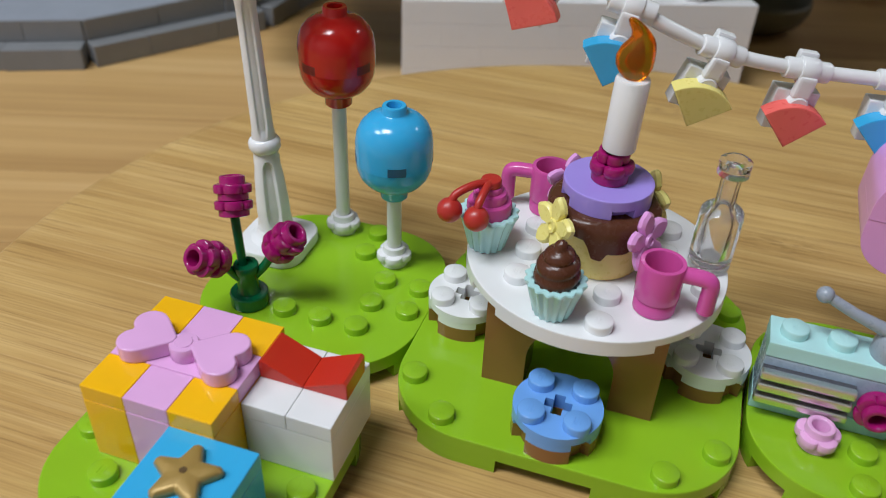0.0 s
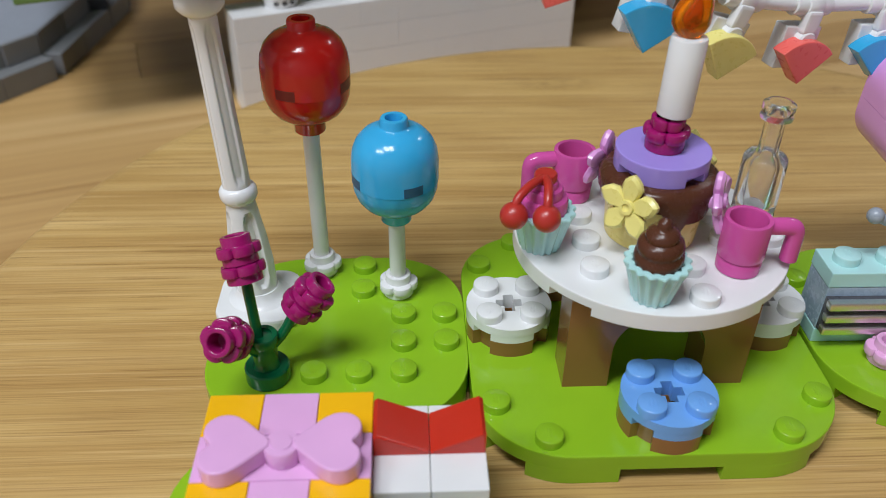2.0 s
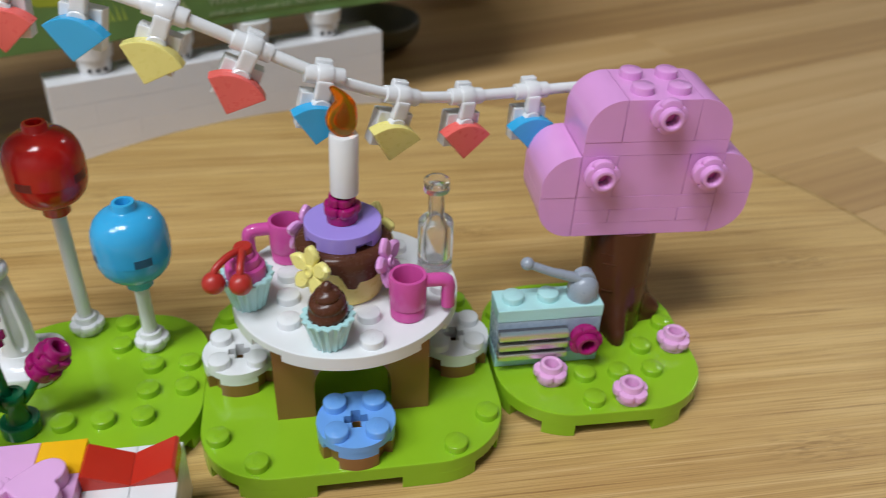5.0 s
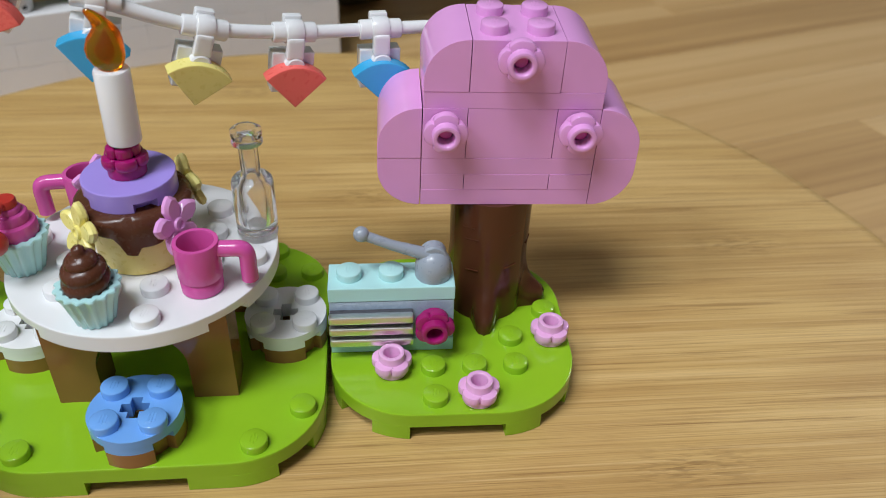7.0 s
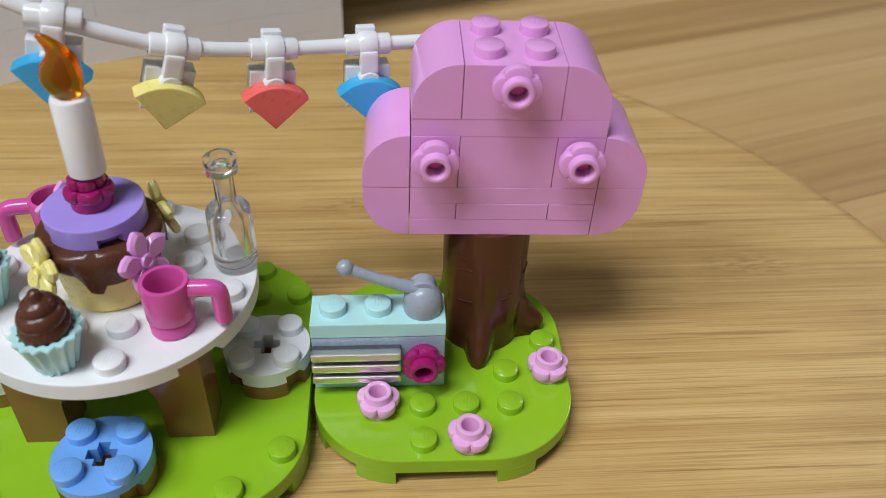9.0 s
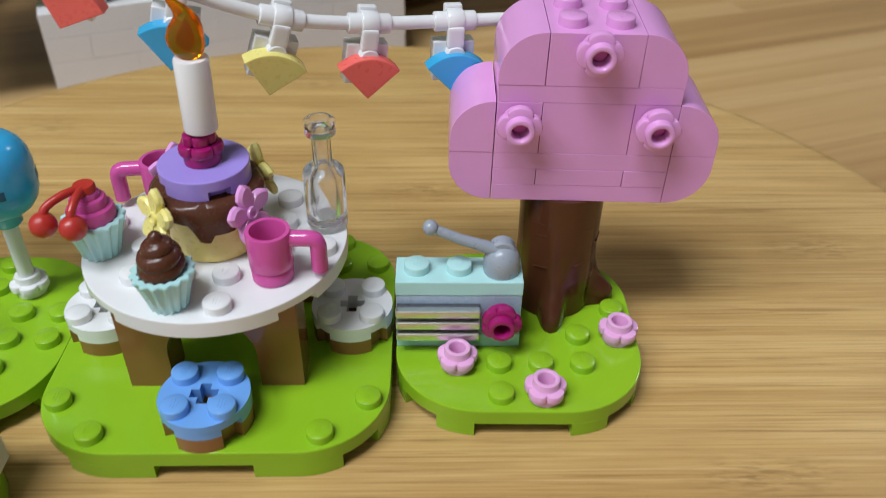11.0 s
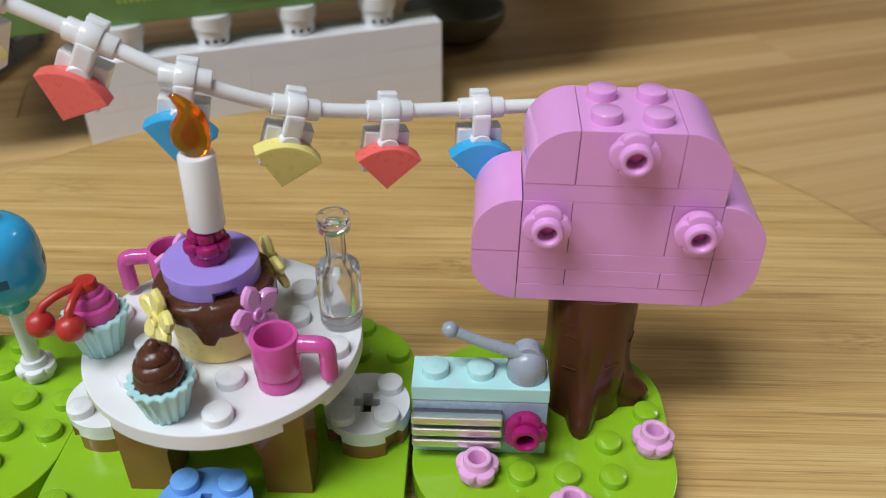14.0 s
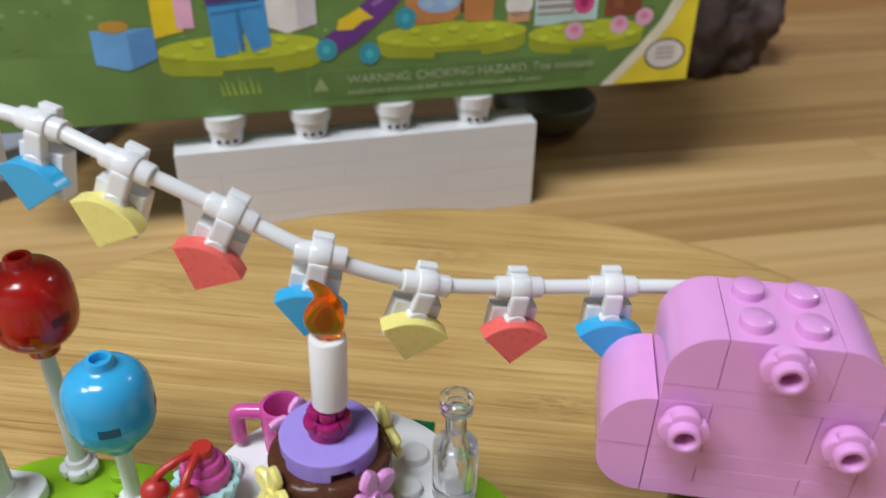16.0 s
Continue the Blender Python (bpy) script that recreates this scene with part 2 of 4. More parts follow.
def rounded(x0, y0, x1, y1, r, seg=3, hold=0.0):
    """A rectangle with round corners; hold: how far along its sides extra points keep the sides flat."""
    pts = []
    for cx, cy, a0 in ((x1 - r, y0 + r, -90), (x1 - r, y1 - r, 0), (x0 + r, y1 - r, 90), (x0 + r, y0 + r, 180)):
        if hold:
            a, b = radians(a0), radians(a0 + 90)
            pts.append((cx + r * math.cos(a) - hold * math.cos(b) * 0.6, cy + r * math.sin(a) - hold * math.sin(b) * 0.6))
        for i in range(seg + 1):
            a = radians(a0 + 90 * i / seg)
            pts.append((cx + r * math.cos(a), cy + r * math.sin(a)))
        if hold:
            a, b = radians(a0), radians(a0 + 90)
            pts.append((cx + r * math.cos(b) - hold * math.cos(a) * 0.6, cy + r * math.sin(b) - hold * math.sin(a) * 0.6))
    return pts


def block(bm, x0, y0, z0, x1, y1, z1, bev=0.2, m=None):
    """A box with rounded rims and corners."""
    m = m or Matrix()
    bev = min(bev, (x1 - x0) * 0.24, (y1 - y0) * 0.24, (z1 - z0) * 0.24)
    loops = []
    for d, r, z in ((1.7, 0.3, z0), (1.0, 0.5, z0), (0.3, 0.8, z0 + bev * 0.3), (0, 1, z0 + bev), (0, 1, z0 + bev * 1.7),
                    (0, 1, z1 - bev * 1.7), (0, 1, z1 - bev), (0.3, 0.8, z1 - bev * 0.3), (1.0, 0.5, z1), (1.7, 0.3, z1)):
        d *= bev
        loops.append([m @ Vector((*p, z)) for p in rounded(x0 + d, y0 + d, x1 - d, y1 - d, r * bev, 2, bev)])
    rings(bm, loops)


def disc(r, seg=40, notches=(), width=0.0, depth=0.0):
    pts = []
    for i in range(seg):
        a = 360 * i / seg
        q = r
        for n in notches:
            if abs((a - n + 180) % 360 - 180) < width:
                q = r - depth
        pts.append((q * math.cos(radians(a)), q * math.sin(radians(a))))
    return pts


def holed(bm, outer, inner, z0, z1):
    """A slab with a hole through it."""
    for z, flip in ((z0, True), (z1, False)):
        vs = []
        edges = []
        for loop in (outer, inner):
            ring = [bm.verts.new((p[0], p[1], z)) for p in loop]
            vs.append(ring)
            edges += [bm.edges.new((ring[i], ring[(i + 1) % len(ring)])) for i in range(len(ring))]
        bmesh.ops.triangle_fill(bm, edges=edges, use_beauty=True, normal=(0, 0, -1 if flip else 1))
        if flip:
            low = vs
    for a, b, turn in ((low[0], vs[0], False), (low[1], vs[1], True)):
        n = len(a)
        for i in range(n):
            q = (a[i], a[(i + 1) % n], b[(i + 1) % n], b[i])
            bm.faces.new(q[::-1] if turn else q)


def ball(bm, r, m=None, seg=20, flat=1.0):
    lathe(bm, [(r * math.sin(math.pi * i / 12), -r * flat * math.cos(math.pi * i / 12)) for i in range(13)], seg, m)


def tube(bm, path, r, seg=14, radii=None, up=None):
    path = [Vector(p) for p in path]
    loops = []
    up = Vector(up) if up else Vector((0, 0, 1)) if abs((path[1] - path[0]).normalized().z) < 0.9 else Vector((0, 1, 0))
    for i, p in enumerate(path):
        t = (path[min(i + 1, len(path) - 1)] - path[max(i - 1, 0)]).normalized()
        side = t.cross(up).normalized()
        top = side.cross(t)
        q = radii[i] if radii else r
        loops.append([p + q * (math.cos(a) * top + math.sin(a) * side) for a in (-2 * math.pi * k / seg for k in range(seg))])
    rings(bm, loops)


def curve_points(points, steps=8):
    """A smooth line through points."""
    pts = [Vector(p) for p in points]
    out = []
    for i in range(len(pts) - 1):
        p0, p1, p2, p3 = pts[max(i - 1, 0)], pts[i], pts[i + 1], pts[min(i + 2, len(pts) - 1)]
        for k in range(steps):
            u = k / steps
            out.append(0.5 * ((2 * p1) + (p2 - p0) * u + (2 * p0 - 5 * p1 + 4 * p2 - p3) * u * u + (3 * p1 - p0 - 3 * p2 + p3) * u ** 3))
    return out + [pts[-1]]


def aim(at, way, roll=0):
    """A pose at a place in millimetres whose z points along way."""
    q = Vector(way).to_track_quat("Z", "Y").to_matrix().to_4x4()
    return Matrix.Translation(at) @ q @ pose(0, 0, 0, 0, 0, roll)


def finish(bm, name, mat, angle=38):
    bmesh.ops.recalc_face_normals(bm, faces=bm.faces)
    for v in bm.verts:
        v.co *= MM
    me = bpy.data.meshes.new(name)
    bm.to_mesh(me)
    bm.free()
    me.polygons.foreach_set("use_smooth", [True] * len(me.polygons))
    me.set_sharp_from_angle(angle=radians(angle))
    me.materials.append(mat)
    return me


def part(name, bm, mat, parent, label="", at=None, angle=38):
    ob = new(name, finish(bm, name, mat, angle))
    ob.parent = parent
    if at:
        ob.location = [c * MM for c in at]
    return tagged(ob, label)


def share(name, me, parent, at, turn=None):
    ob = new(name, me)
    ob.parent = parent
    m = Matrix.Translation([c * MM for c in at])
    ob.matrix_basis = m @ turn if turn else m
    return ob


def thing(name, label, category, at, rz=0, group="", kind=""):
    ob = new(name)
    ob.empty_display_size = 0.01
    ob.matrix_world = pose(at[0] * MM, at[1] * MM, at[2] * MM, 0, 0, rz)
    return tagged(ob, label, category, group, kind)


def solid(name, bm, mat, label, category, at=(0, 0, 0), rz=0, group="", kind=""):
    ob = new(name, finish(bm, name, mat))
    ob.matrix_world = pose(at[0] * MM, at[1] * MM, at[2] * MM, 0, 0, rz)
    return tagged(ob, label, category, group, kind)


def stud_mesh(name, mat):
    """A coupling stud: 4.8 wide, 1.7 high, with faint raised bars on top."""
    bm = bmesh.new()
    lathe(bm, [(2.4, -0.3), (2.4, 1.4), (2.34, 1.6), (2.2, 1.7)], 28)
    for i, w in enumerate((0.9, 1.2, 0.9)):
        block(bm, -0.70 + 0.52 * i, -w, 1.66, -0.42 + 0.52 * i, w, 1.74, 0.02)
    return finish(bm, name, mat)


STUD = {k: stud_mesh("stud_" + k, v) for k, v in (("lime", LIME), ("white", WHITE), ("blue", BLUE), ("pink", PINK), ("aqua", AQUA), ("green", GREEN))}


def studs(kind, parent, places, z):
    for x, y in places:
        share("stud", STUD[kind], parent, (x, y, z), pose(0, 0, 0, 0, 0, 0))


def petal_profile(r=4.0, n=5, seg=80):
    """The outline of a small moulded blossom: round petals with a narrow nick between them."""
    out = []
    for i in range(seg):
        a = 2 * math.pi * i / seg
        q = r * (0.78 + 0.23 * abs(math.cos(n * a / 2)) ** 0.45)
        out.append((q * math.cos(a), q * math.sin(a)))
    return out


def blossom(bm, m=None, petals=5, r=3.9):
    """A one-stud blossom plate: round foot, ring of petals, hollow stud; z up, 5 high."""
    m = m or Matrix()
    ring = petal_profile(r, petals)
    steps = [(2.6, 0), (3.0, 0.15), (3.0, 1.4), (inset(ring, 0.3), 1.42), (inset(ring, 0.08), 1.55), (ring, 1.8), (ring, 2.85), (inset(ring, 0.1), 3.1), (inset(ring, 0.35), 3.2),
             (2.55, 3.2), (2.5, 3.3), (2.5, 4.5), (2.42, 4.72), (2.25, 4.8), (1.75, 4.8), (1.6, 4.7), (1.52, 4.5), (1.42, 1.2), (0.01, 1.1)]
    loops = []
    for way, z in steps:
        flat = way if isinstance(way, list) else disc(way, 80)
        loops.append([m @ Vector((x, y, z)) for x, y in flat])
    rings(bm, loops)


# ---- structure: room, desk, board ----
DESK = -33.4
FLOOR = -783.6
C0 = (19.0, 4.0)


def room_panel(name, x0, y0, z0, x1, y1, z1, mat, label):
    bm = bmesh.new()
    block(bm, x0, y0, z0, x1, y1, z1, 2)
    return solid(name, bm, mat, label, "wall" if "wall" in name else name, kind="structure")


room_panel("floor", -2200, -1800, FLOOR - 60, 2200, 1700, FLOOR, FLOOR_TILE, "plain brown floor of the room")
room_panel("ceiling", -2200, -1800, 1650, 2200, 1700, 1720, CEILING_PAINT, "plain off-white ceiling")
room_panel("wall_north", -2200, 1700, FLOOR - 60, 2200, 1800, 1720, PAINT, "plain wall, tone set for bounced light")
# south and west walls are assumed, kept pale as reflectors out of view
room_panel("wall_south", -2200, -1900, FLOOR - 60, 2200, -1800, 1720, BOUNCE_PAINT, "plain wall, tone set for bounced light")
room_panel("wall_east", 2200, -1900, FLOOR - 60, 2300, 1800, 1720, PAINT, "plain wall, tone set for bounced light")
room_panel("wall_west", -2300, -1900, FLOOR - 60, -2200, 1800, 1720, BOUNCE_PAINT, "plain light unseen wall that bounces light")

BACK_TURN = 16.0  # how the desk and what stands behind lie, seen from the board


def back(x, y, turn=None):
    """A place on the desk behind the board, given square to the white riser."""
    a = radians(BACK_TURN if turn is None else turn)
    dx, dy = x - C0[0], y - C0[1]
    return C0[0] + dx * math.cos(a) - dy * math.sin(a), C0[1] + dx * math.sin(a) + dy * math.cos(a)


desk = thing("desk", "wooden desk top of glued light brown strips", "desk", (*C0, DESK), BACK_TURN + 2, kind="structure")
rng = random.Random(4)
plank_meshes = {}


def plank(length):
    if length not in plank_meshes:
        bm = bmesh.new()
        block(bm, 0, 0, -28, length, 41.6, 0, 0.25)
        plank_meshes[length] = finish(bm, "plank", DESK_WOOD)
    return plank_meshes[length]


for row in range(-13, 19):
    x = -1000
    length = rng.choice((260, 380, 500))
    while x < 1000:
        length = min(length, 1000 - x)
        share("plank", plank(length - 0.2), desk, (x, row * 41.8, 0))
        x += length
        length = rng.choice((520, 640, 760))
bm = bmesh.new()
block(bm, -900, -500, -740, 900, 680, -700, 2)
block(bm, -998, -541, -40, 998, 792, -28.2, 1)
for x, y in ((-860, -480), (820, -480), (-860, 640), (820, 640)):
    block(bm, x, y, -750, x + 40, y + 40, -28, 2)
part("underframe", bm, STONE_GREY, desk)

board = thing("round_board", "round bamboo serving board on which the toy set stands", "board", (*C0, 0), 0)
bm = bmesh.new()
lathe(bm, [(148, -14), (154, -13), (156.5, -11), (157, -8), (157, -3), (156.4, -1.2), (154.8, -0.1), (152, 0)], 128)
part("board_top", bm, BAMBOO, board)
bm = bmesh.new()
lathe(bm, [(118, DESK), (120, DESK + 1), (120, -14.5), (118, -13.8)], 96)
part("turning_foot", bm, BAMBOO, board)


# ---- the four green ground plates ----


def ground_plate(label, w, at, rz, stud_places, radius):
    """A round-cornered ground plate two plates high that stands on feet between notches."""
    ob = thing("ground_plate", label, "toy base", at, rz, group="green ground plates")
    h = w / 2 - 0.1
    outline = rounded(-h, -h, h, h, radius, 12)
    bm = bmesh.new()
    prism(bm, outline, 3.2, 6.4, 0.25, None, 0.004)
    part("deck", bm, LIME, ob)
    # feet: stretches of rim between the notches at the middle of each side and across each corner
    dense = rounded(-h, -h, h, h, radius, 24)
    line = []
    for i, p in enumerate(dense):
        q = dense[(i + 1) % len(dense)]
        d = math.dist(p, q)
        k = max(1, int(d // 0.8))
        line += [(p[0] + (q[0] - p[0]) * j / k, p[1] + (q[1] - p[1]) * j / k) for j in range(k)]
    c = h - radius

    def cut(p):
        ax, ay = abs(p[0]), abs(p[1])
        if min(ax, ay) < 8 and max(ax, ay) > h - 0.5:
            return True
        if ax > c and ay > c:
            a = math.degrees(math.atan2(ay - c, ax - c))
            return abs(a - 45) < 13
        return False
    runs, run = [], []
    start = next(i for i, p in enumerate(line) if cut(p))
    for p in line[start:] + line[:start]:
        if cut(p):
            if len(run) > 2:
                runs.append(run)
            run = []
        else:
            run.append(p)
    if len(run) > 2:
        runs.append(run)
    for run in runs:
        inner = []
        for i, p in enumerate(run):
            a, b = Vector(run[max(i - 1, 0)]), Vector(run[min(i + 1, len(run) - 1)])
            t = (b - a).normalized()
            inner.append(Vector(p) + Vector((-t.y, t.x)) * 4.0)
        bm = bmesh.new()
        prism(bm, [*run, *[tuple(v) for v in inner[::-1]]], 0, 3.2, 0.004, None, 0.12)
        part("foot", bm, LIME, ob)
    studs("lime", ob, stud_places, 6.4)
    return ob


A0, B0, CC, D0 = (-55.8, 0.3), (0.0, 0.0), (56.7, 0.9), (-56.0, -48.0)
ground_plate("lime green round-cornered plate under lamp and balloons", 48, (*A0, 0), 0,
             [(12, -12), (4, -12), (-4, -12), (12, -4), (20, -4), (12, 4), (20, 4), (4, 12), (4, 20)], 16)
ground_plate("large lime green round-cornered plate under the party table", 64, (*B0, 0), 0,
             [(-28, -20), (-20, -28), (28, -20), (20, -28), (-28, 20), (-20, 28), (28, 20), (20, 28), (20, 20)], 16)
ground_plate("lime green round-cornered plate under tree and radio", 48, (*CC, 0), -1.0,
             [(-4, -12), (4, -12), (12, -12), (12, -4), (-4, -20), (20, 4), (-12, 12), (-20, 12)], 16)
ground_plate("lime green round-cornered plate under the gifts", 48, (*D0, 0), 0,
             [(-20, -4), (-12, -12), (20, -4), (-12, -20), (12, -20), (-4, 20), (4, 20), (12, 20)], 16)

# ---- party table ----
table = thing("party_table", "white round toy table on brown arch legs", "table", (0, 0, 6.4))
for y0 in (-16, 8):
    pts = [(-16, 0), (-8, 0), (-8, 8)]
    pts += [(8 * math.cos(radians(a)), 8 + 8 * math.sin(radians(a))) for a in range(170, 5, -10)]
    pts += [(8, 8), (8, 0), (16, 0), (16, 19.2), (-16, 19.2)]
    bm = bmesh.new()
    loops = [[Vector((x, y, z)) for x, z in pts] for y in (y0 + 0.1, y0 + 7.9)]
    rings(bm, loops)
    part("arch_leg", bm, NOUGAT, table, "brown arch-shaped leg")
bm = bmesh.new()
prism(bm, disc(23.9, 144), 20.8, 22.4, 0.2, None, 0.004)
prism(bm, disc(23.9, 144, (45, 135, 225, 315), 9, 4.0), 19.2, 20.8, 0.004, None, 0.1)
top = part("tabletop", bm, WHITE, table, "white round plate with studs")
studs("white", top, [(x, y) for x in (-20, -12, -4, 4, 12, 20) for y in (-20, -12, -4, 4, 12, 20)
                     if 11 < math.hypot(x, y) < 21 and (x, y) not in ((-20, -4), (-4, -20), (12, -12), (-12, 12), (20, 4))], 22.4)


def stool(label, at, top_kind, rz=0):
    ob = thing("stool", label, "stool", at, rz, group="stools round the table")
    arm, out = 0.95, 2.4
    cross = [(arm, -out), (arm, -arm), (out, -arm), (out, arm), (arm, arm), (arm, out),
             (-arm, out), (-arm, arm), (-out, arm), (-out, -arm), (-arm, -arm), (-arm, -out)]
    notched = disc(7.9, 96, (45, 135, 225, 315), 13, 1.5)
    bm = bmesh.new()
    holed(bm, notched, disc(2.3, 20), 0, 3.2)
    part("seat_base", bm, NOUGAT, ob, "brown round plate")
    bm = bmesh.new()
    holed(bm, notched, cross, 3.2, 4.7)
    holed(bm, disc(7.95, 64), cross, 4.7, 6.4)
    seat = part("seat", bm, BLUE if top_kind == "blue" else WHITE, ob)
    studs(top_kind, seat, [(-4, -4), (4, -4), (-4, 4), (4, 4)], 6.4)


stool("round stool with a medium blue studded seat on brown", (0, -24, 6.4), "blue")
stool("round stool with a white studded seat on brown", (-24, 0, 6.4), "white")
stool("round stool with a white studded seat on brown", (24, 0, 6.4), "white")

leaf_plate = thing("studded_plate", "dark green studded toy plate behind the party table", "toy plate", (0, 34, 6.4))
bm = bmesh.new()
block(bm, -11.9, -7.9, 0, 11.9, 7.9, 3.2, 0.2)
leaf_deck = part("plate_deck", bm, GREEN, leaf_plate)
for x in (-8, 0, 8):
    for y in (-4, 4):
        share("stud", STUD["green"], leaf_deck, (x, y, 3.2))

# ---- on the table ----
TOP = 28.8


def mug(label, at, rz):
    ob = thing("mug", label, "mug", at, rz, group="pink mugs")
    bm = bmesh.new()
    lathe(bm, [(3.35, 0), (3.6, 0.2), (3.66, 2.4), (3.52, 2.6), (3.52, 2.8), (3.78, 2.95), (3.84, 3.2), (3.86, 9.55), (3.76, 9.85), (3.1, 9.85), (3.0, 9.55), (2.95, 4.0), (0.0, 3.9)], 40)
    part("cup", bm, ROSE, ob)
    bm = bmesh.new()
    tube(bm, curve_points([(3.2, 0, 8.1), (5.4, 0, 8.1), (6.9, 0, 8.05), (7.9, 0, 7.6), (8.25, 0, 6.4), (8.25, 0, 4.3), (8.25, 0, 1.6)], 6), 1.45, 18, None, (0, 1, 0))
    part("mug_handle", bm, ROSE, ob)


mug("dark pink toy mug with a bent handle", (12, -11.5, TOP), 0)
mug("dark pink toy mug with a bent handle", (-12, 12, TOP), 186)


def cup(ob):
    bm = bmesh.new()
    lathe(bm, [(3.15, 0), (3.35, 0.2), (4.0, 3), (4.8, 6), (5.4, 7.3), (5.25, 7.6), (4.2, 7.6), (3.9, 7.0), (0, 6.9)], 128, None, 16, 0.055)
    part("paper_cup", bm, AQUA, ob, "light aqua fluted cup")


muffin = thing("chocolate_cupcake", "cupcake with brown swirl icing in an aqua cup", "cupcake", (-4.2, -18.7, TOP), 20, group="cupcakes")
muffin.scale = (0.94, 0.94, 0.94)
cup(muffin)
bm = bmesh.new()
prof = [(2.8, 6.6), (3.8, 6.9), (4.3, 7.5), (4.5, 8.4), (4.35, 9.25), (3.95, 9.7), (4.05, 9.95), (4.2, 10.6), (3.95, 11.3), (3.5, 11.75), (2.95, 12.05), (3.05, 12.3), (2.95, 12.9), (2.4, 13.5), (1.7, 13.8), (1.3, 14.05), (1.25, 14.4), (1.15, 14.9), (0.7, 15.35), (0.02, 15.55)]
loops = []
for r, z in prof:
    r *= 0.92
    loops.append([Vector((r * math.cos(2 * math.pi * i / 40), r * math.sin(2 * math.pi * i / 40), z + 0.75 * (1 - (z - 7) / 9.5) * math.sin(2 * math.pi * i / 40 + 1))) for i in range(40)])
rings(bm, loops)
part("icing", bm, COCOA, muffin, "dark brown swirled icing", angle=60)

berry = thing("cherry_cupcake", "cupcake with pink icing and two red cherries", "cupcake", (-20, -4, TOP), 0, group="cupcakes")
cup(berry)
bm = bmesh.new()
lathe(bm, [(3.6, 7.0), (4.1, 7.4), (4.1, 9.4), (3.9, 9.8), (3.1, 10.0), (3.1, 11.4), (2.9, 11.7), (2.2, 11.8), (2.2, 12.6), (2.0, 12.9), (0, 12.9)], 32)
part("icing", bm, ROSE, berry, "dark pink stepped icing")
bm = bmesh.new()
lathe(bm, [(1.7, 12.8), (1.9, 13.0), (1.9, 14.0), (1.7, 14.3), (0, 14.4)], 24)
part("cherry_cap", bm, CHERRY, berry, "round red cap")
for line in ([(-0.3, -0.3, 13.6), (-2.6, -2.8, 13.8), (-4.9, -5.0, 12.8), (-5.6, -5.8, 11.2)], [(0, -0.6, 13.6), (-0.1, -3.6, 13.8), (-0.4, -6.0, 12.6), (-0.5, -6.6, 11.2)]):
    bm = bmesh.new()
    tube(bm, curve_points(line, 6), 0.75, 12)
    part("cherry_stalk", bm, CHERRY, berry, "curved red stalk")
for p in ((-5.7, -6.0, 9.9), (-0.5, -6.8, 9.8)):
    bm = bmesh.new()
    ball(bm, 2.3, Matrix.Translation(p))
    part("cherry", bm, CHERRY, berry, "round bright red cherry")

cake = thing("birthday_cake", "cake with brown icing, lavender plate and blossoms", "cake", (0, 0, TOP))
bm = bmesh.new()
lathe(bm, [(7.5, 0), (7.9, 0.3), (8.5, 7.5), (8.5, 11.5)], 48)
part("sponge", bm, SPONGE, cake, "pale yellow sponge")
bm = bmesh.new()
loops = []
SEG = 72
for k in range(11):
    u = k / 10
    loop = []
    for i in range(SEG):
        a = 2 * math.pi * i / SEG
        low = 9.5 + 0.2 * math.cos(3 * a + 1)
        for where, deep, wide in ((274, 3.3, 9), (297, 2.1, 17), (222, 2.0, 14), (336, 2.2, 14), (20, 2.6, 13), (80, 1.8, 14), (142, 2.9, 14)):
            away = (math.degrees(a) - where + 180) % 360 - 180
            low -= deep * math.exp(-(away / wide) ** 4)
        if k == 0:
            r, z = 8.3, low + 0.02
        else:
            v = (k - 1) / 9
            r = 9.95 + 0.12 * math.sin(min(1.0, v * 2.0) * math.pi / 2) - 1.3 * (max(0, v - 0.62) / 0.38) ** 2.4
            z = low + (13.0 - low) * v
        loop.append(Vector((r * math.cos(a), r * math.sin(a), z)))
    loops.append(loop)
rings(bm, loops)
part("icing", bm, COCOA, cake, "dark brown glossy icing with drips", angle=42)
bm = bmesh.new()
prism(bm, disc(7.9, 96), 14.7, 16.6, 0.2, low=0.01)
prism(bm, disc(7.9, 96, (30, 120, 210, 300), 12, 1.6), 13.0, 14.71, 0.01, low=0.1)
part("cake_plate", bm, LAVENDER, cake, "lavender round plate")
bm = bmesh.new()
lathe(bm, [(2.9, 16.5), (3.25, 16.7), (3.3, 18.3), (3.2, 18.7)], 32)
prism(bm, petal_profile(3.9, 5), 18.4, 20.4, 0.6)
prism(bm, petal_profile(2.85, 5), 20.2, 22.2, 0.35)
part("candle_holder", bm, MAGENTA, cake, "magenta blossom holder")
bm = bmesh.new()
lathe(bm, [(1.6, 21.6), (1.6, 22.6), (2.6, 22.65), (2.82, 22.8), (2.88, 23.1), (2.88, 35.2), (2.7, 35.6), (1.7, 35.7), (1.6, 35.4), (0, 35.3)], 32, pose(0, 0, 0, 0, 1.6, 0))
part("candle", bm, WHITE, cake, "plain white candle")
bm = bmesh.new()
flame = [(1.5, 0.0, 35.4), (1.9, 0.0, 35.7), (2.6, -0.1, 36.6), (3.2, -0.2, 38.0), (3.3, -0.2, 39.6), (2.9, 0.1, 41.5), (2.35, 0.4, 42.6), (1.95, 0.45, 43.4), (1.6, 0.0, 44.4), (1.35, -0.7, 45.4), (0.95, -1.35, 46.2), (0.5, -1.6, 46.6), (0.05, -1.65, 46.75)]
